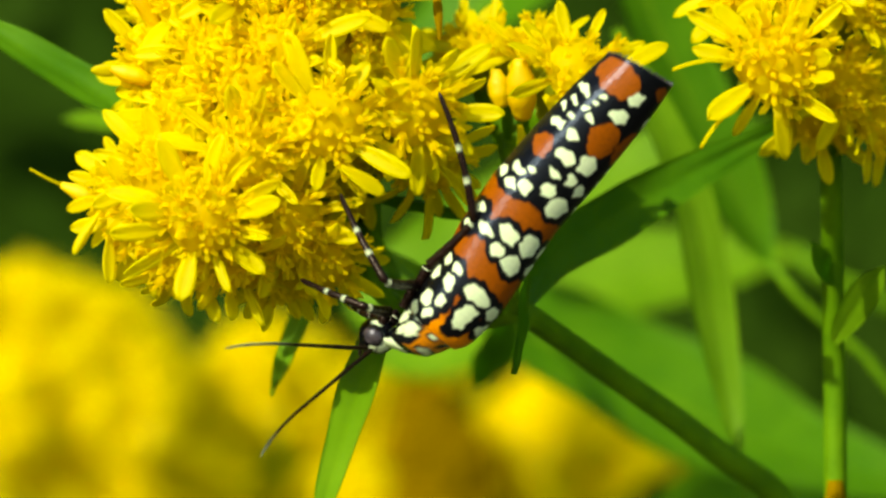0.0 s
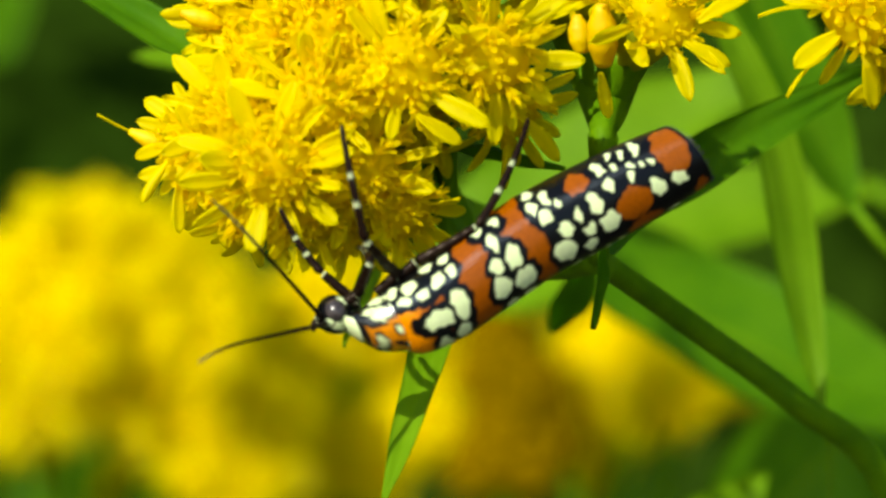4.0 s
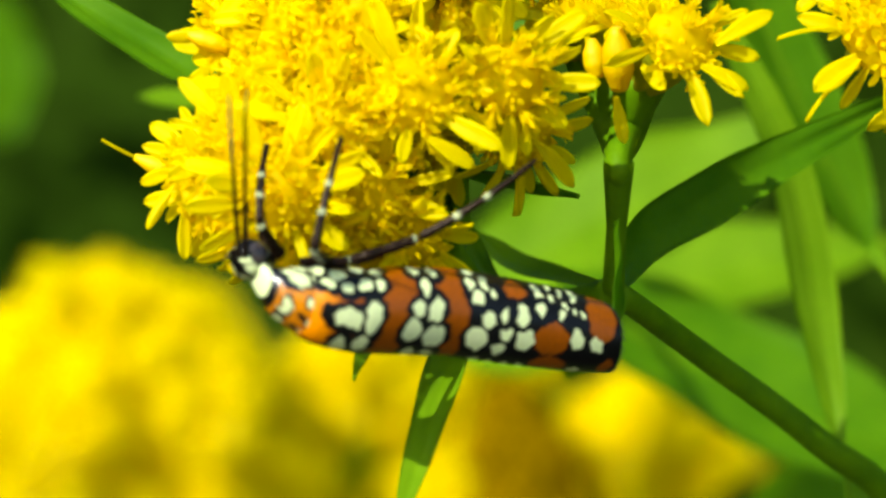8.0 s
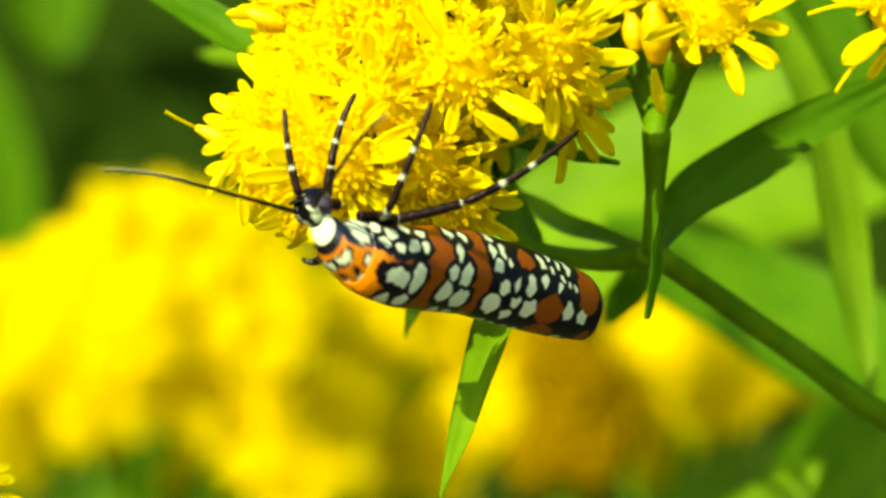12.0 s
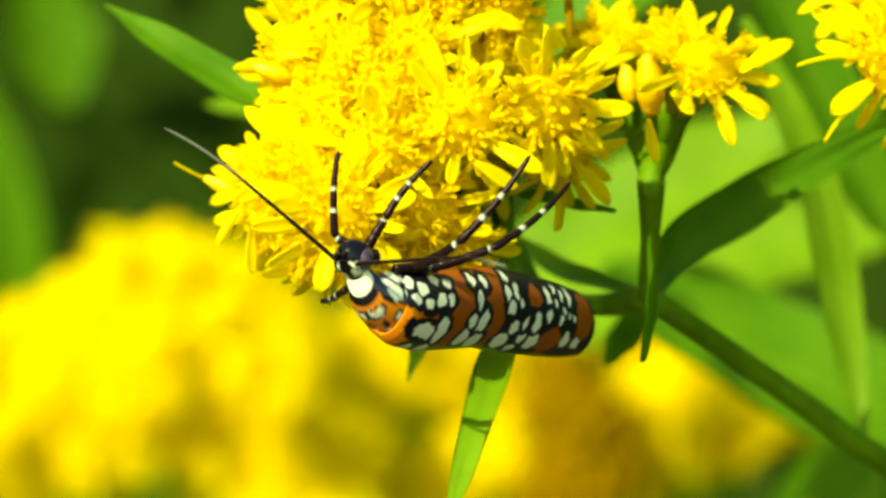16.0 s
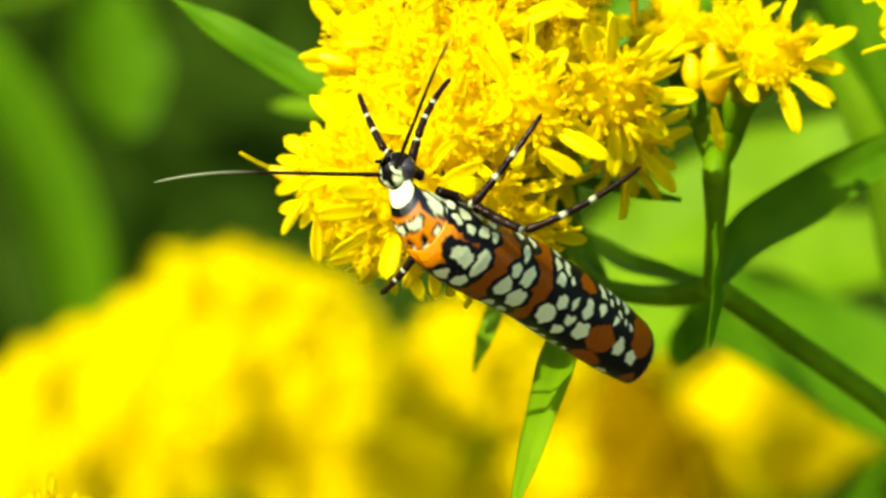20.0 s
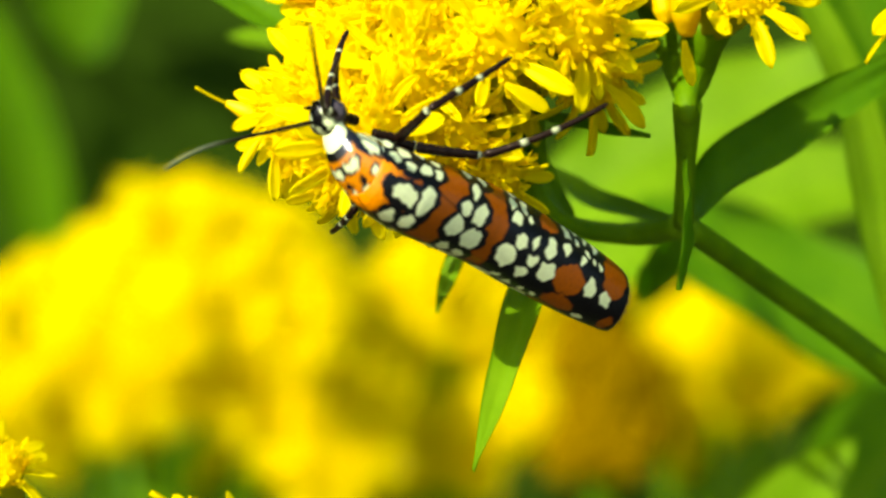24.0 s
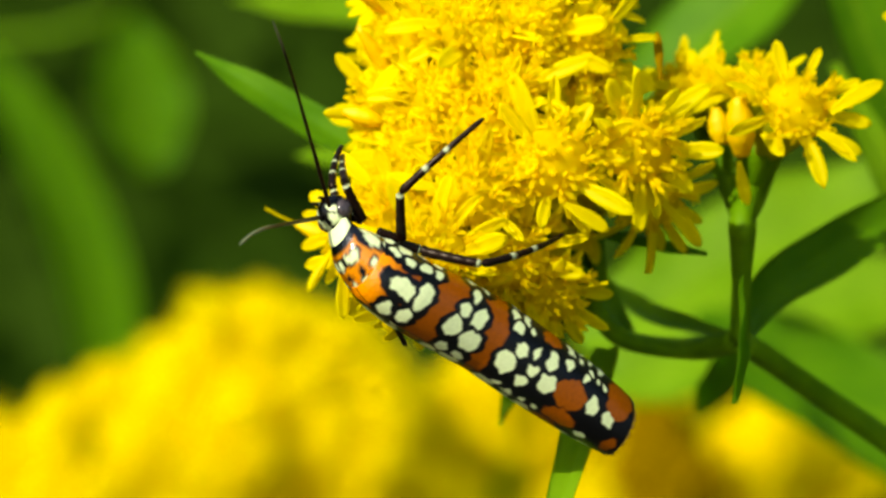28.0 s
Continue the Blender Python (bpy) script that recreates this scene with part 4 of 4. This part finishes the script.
def motions():
    body = {t: place_moth(*row) for t, *row in (
        (0, 9.16, 2.54, 227.5, -10.9, 64.9), (1, 9.14, 2.00, 226.6, -5, 60), (2, 8.72, 2.43, 228.8, -11.5, 68.5), (2.6, 8.32, 1.49, 222.1, -7, 68), (3, 7.22, 1.00, 207.9, 3, 76), (4, 6.70, -0.17, 206.3, 7, 63),
        (4.5, 6.23, -0.33, 202.5, 11.9, 62), (6.5, 4.55, -1.80, 193.1, 21.6, 52), (7, 4.27, -1.74, 184.1, 24.8, 54.2), (8, 3.61, -1.57, 169.5, 26, 52.5), (9, 3.12, -1.94, 163.7, 37.9, 49.9), (10, 2.81, -1.38, 154.5, 40, 51),
        (11, 2.61, -1.46, 156.8, 40.7, 48.5), (13.5, 2.78, -1.06, 165.4, 42.3, 63), (14, 2.82, -1.15, 165.1, 42, 62.5), (15, 2.93, -1.02, 162.7, 43.6, 65), (16, 3.16, -0.86, 165.4, 51.8, 70.9), (16.4, 3.34, -0.82, 166, 52.9, 73),
        (17, 3.59, -0.73, 151.3, 53.5, 66.3), (18, 3.04, -0.44, 150, 45.4, 55.9), (19, 2.72, -0.55, 145.6, 38.6, 46.5), (20, 2.69, -0.39, 144.2, 37.6, 48), (22, 2.35, -0.35, 135.2, 31.8, 44.5), (22.5, 2.39, -0.31, 136.5, 32, 45),
        (24.5, 2.25, -0.72, 151.3, 27.2, 43), (25, 1.36, -0.47, 144.6, 22.7, 48.5), (26, 0.61, -0.53, 144.2, 22.5, 46.5), (26.6, 0.64, -0.92, 144, 22.1, 46.5), (27, 0.65, -0.49, 144.8, 22.3, 45), (28, 0.38, -0.50, 143.6, 19.9, 38))}
    walk(MOVING["moth"], list(body.items()))

    def pose_at(t):
        """The moth's pose at t, between the two keyed poses next to it."""
        a, b = max(k for k in body if k <= t), min(k for k in body if k >= t)
        return body[a].lerp(body[b], 0 if a == b else (t - a) / (b - a))

    def feelers(key, start, tips):
        rows = []
        for t, u, v in tips:
            now = pose_at(t)
            root = now @ (Vector(start) * MM)
            way = reach(root, grid(u, v, -6), 8.0 * MM, -1)
            rows.append((t, aimed(Vector(start) * MM, now.inverted().to_3x3() @ way, (1, 0, 0.3))))
        walk(MOVING[key], rows)

    feelers("antenna_a", (NOSE + 0.35, 0.2, 0.3), (
        (0, 746, 559), (1, 843, 666), (2, 689, 575), (2.6, 702, 491), (3, 627, 306), (4, 617, 390), (4.5, 577, 328), (6.5, 610, 413),
        (7, 592, 236), (8, 638, 200), (9, 396, 278), (10, 332, 234), (11, 305, 456), (13.5, 529, 162), (14, 415, 233), (15, 621, 65),
        (16, 436, 198), (16.4, 526, 256), (17, 738, 15), (18, 352, 270), (19, 373, 579), (20, 290, 309), (21, 285, 236), (22, 303, 224),
        (22.5, 285, 335), (24.5, 463, 350), (25, 435, 205), (26, 212, 354), (26.6, 200, 368), (27, 223, 378), (28, 395, 322)))
    feelers("antenna_b", (NOSE + 0.35, -0.2, 0.3), (
        (0, 800, 743), (1, 949, 804), (2, 830, 655), (2.6, 744, 626), (3, 736, 518), (4, 591, 650), (4.5, 552, 717), (6.5, 444, 669),
        (7, 467, 471), (8, 665, 190), (9, 873, 454), (10, 786, 230), (11, 748, 215), (13.5, 929, 331), (14, 951, 333), (15, 1006, 273),
        (16, 991, 422), (16.4, 1017, 408), (17, 1098, 302), (18, 825, 85), (19, 742, 41), (20, 797, 81), (21, 781, 22), (22, 785, 76),
        (22.5, 779, 106), (24.5, 574, 177), (25, 558, 81), (26, 492, 77), (26.6, 527, -5), (27, 497, 16), (28, 458, -52)))

    def steps(key, side, rows):
        leg, lower, hip, thigh, shin = MOVING[key, side]
        upper, under = [], []
        rest = (0.3, side * 0.8, -0.5)
        for t, ku, kv, fu, fv in rows:
            now = pose_at(t)
            inside = now.inverted().to_3x3()
            way = reach(now @ (hip * MM), grid(ku, kv, -6), thigh * MM, side)
            m = aimed(hip * MM, inside @ way, rest)
            knee = now @ (m @ Vector((thigh * MM, 0, 0)))
            down = reach(knee, grid(fu, fv, -3), shin * MM, 1)
            upper.append((t, m))
            under.append((t, aimed((thigh * MM, 0, 0), m.to_3x3().inverted() @ inside @ down, (0.5, 0, -0.8))))
        walk(leg, upper)
        walk(lower, under)

    steps("fore", -1, (
        (0, 1002, 505, 886, 457), (1, 963, 484, 877, 449), (2, 948, 483, 872, 460), (2.6, 905, 505, 895, 468), (3, 895, 528, 875, 457), (4.5, 862, 485, 844, 472),
        (6.5, 717, 562, 690, 483), (7, 698, 522, 716, 466), (8, 686, 410, 696, 282), (9, 660, 440, 634, 251), (10, 666, 408, 640, 255), (11, 663, 418, 642, 261),
        (13.5, 661, 391, 640, 264), (14, 665, 415, 644, 263), (15, 667, 395, 667, 271), (16, 709, 397, 719, 212), (16.4, 716, 403, 719, 215), (17, 750, 380, 720, 206),
        (18, 734, 325, 716, 204), (19, 680, 278, 636, 168), (20, 675, 266, 640, 175), (22, 674, 238, 638, 177), (22.5, 670, 263, 651, 189), (24.5, 656, 316, 664, 234),
        (25, 651, 230, 647, 177), (26, 638, 232, 635, 162), (26.6, 639, 241, 637, 191), (27, 647, 211, 643, 177), (28, 570, 231, 567, 181)))

    steps("mid", -1, (
        (0, 1031, 462, 951, 312), (1, 1027, 456, 951, 315), (2, 1024, 472, 953, 302), (2.6, 982, 497, 946, 327), (3, 930, 501, 945, 331), (4, 871, 472, 827, 276),
        (4.5, 862, 483, 822, 277), (6.5, 805, 478, 812, 274), (7, 806, 476, 816, 276), (8, 772, 451, 814, 272), (9, 812, 458, 893, 226), (10, 803, 422, 892, 230),
        (11, 805, 424, 888, 231), (13.5, 810, 437, 882, 237), (14, 814, 435, 885, 231), (15, 826, 431, 886, 234), (16, 921, 407, 1056, 239), (16.4, 932, 417, 1057, 248),
        (17, 943, 404, 1073, 237), (18, 867, 341, 980, 172), (19, 848, 362, 976, 183), (20, 836, 366, 977, 180), (22, 822, 307, 978, 177), (22.5, 823, 310, 971, 212),
        (24.5, 818, 317, 956, 235), (25, 768, 343, 976, 178), (26, 674, 254, 783, 154), (26.6, 675, 280, 816, 136), (27, 682, 262, 821, 118), (28, 666, 247, 821, 116)))

    steps("hind", -1, (
        (0, 1181, 359, 1102, 101), (1, 1179, 240, 1104, 106), (2, 1184, 251, 1126, 106), (2.6, 1148, 373, 1131, 234), (3, 1122, 385, 1133, 239), (4, 1082, 432, 1138, 268),
        (4.5, 1060, 427, 1134, 299), (6.5, 1042, 424, 1131, 303), (7, 1040, 412, 1127, 306), (8, 1018, 401, 1134, 294), (9, 1018, 414, 1133, 304), (10, 1014, 405, 1130, 298),
        (11, 1015, 398, 1129, 300), (13.5, 1020, 405, 1121, 300), (14, 1011, 411, 1123, 302), (15, 1014, 408, 1124, 299), (16, 1039, 398, 1118, 300), (16.4, 1046, 384, 1123, 300),
        (17, 1045, 400, 1122, 302), (18, 1017, 393, 1123, 300), (19, 938, 423, 1124, 300), (20, 925, 411, 1130, 297), (22, 906, 382, 1124, 298), (22.5, 906, 385, 1124, 299),
        (24.5, 964, 394, 1120, 294), (25, 821, 380, 956, 308), (26, 800, 377, 945, 309), (26.6, 802, 405, 946, 337), (27, 805, 381, 947, 316), (28, 807, 370, 951, 318)))

    steps("fore", 1, (
        (0, 1012, 520, 954, 481), (2.6, 828, 454, 833, 507), (4.5, 713, 472, 724, 398), (6.5, 631, 517, 623, 475), (7, 649, 485, 656, 452), (8, 674, 346, 699, 282),
        (9, 715, 351, 753, 254), (10, 733, 329, 763, 223), (11, 695, 291, 727, 209), (13.5, 764, 336, 823, 282), (14, 751, 348, 826, 282), (15, 794, 305, 900, 218),
        (16, 827, 313, 888, 254), (16.4, 865, 304, 931, 272), (17, 935, 302, 1032, 257), (18, 769, 203, 870, 169), (19, 741, 184, 798, 153), (20, 755, 186, 797, 150),
        (22, 731, 199, 766, 150), (25, 622, 196, 673, 142), (26, 583, 174, 635, 148), (26.6, 594, 207, 656, 160), (27, 586, 187, 678, 145), (28, 515, 163, 565, 163)))

    steps("mid", 1, (
        (0, 1138, 558, 1109, 519), (4.5, 883, 619, 865, 602), (8, 722, 557, 740, 537), (9, 737, 562, 709, 557), (10, 700, 513, 664, 517), (11, 692, 511, 662, 512),
        (14, 698, 528, 674, 529), (15, 699, 504, 666, 510), (16, 729, 488, 687, 510), (17, 747, 474, 678, 514), (18, 742, 479, 681, 521), (19, 742, 485, 694, 517),
        (20, 735, 479, 678, 520), (22, 725, 455, 670, 513), (22.5, 731, 458, 670, 515), (24.5, 691, 485, 657, 516), (25, 700, 493, 668, 519), (26, 691, 501, 662, 518),
        (26.6, 691, 515, 666, 547), (27, 686, 498, 666, 518), (28, 694, 501, 676, 513)))


ground()
thicket()
main_goldenrod()
side_goldenrod()
low_goldenrod()
behind()
moth()
leg, lower, hip, thigh, shin = MOVING["hind", 1]
leg.matrix_basis = aimed(hip * MM, Vector((-0.8, 0.1, -0.2)).normalized(), (0.3, 0.8, -0.5))
lower.matrix_basis = aimed((thigh * MM, 0, 0), Vector((0.9, 0.1, 0.1)).normalized(), (0.5, 0, -0.8))
motions()
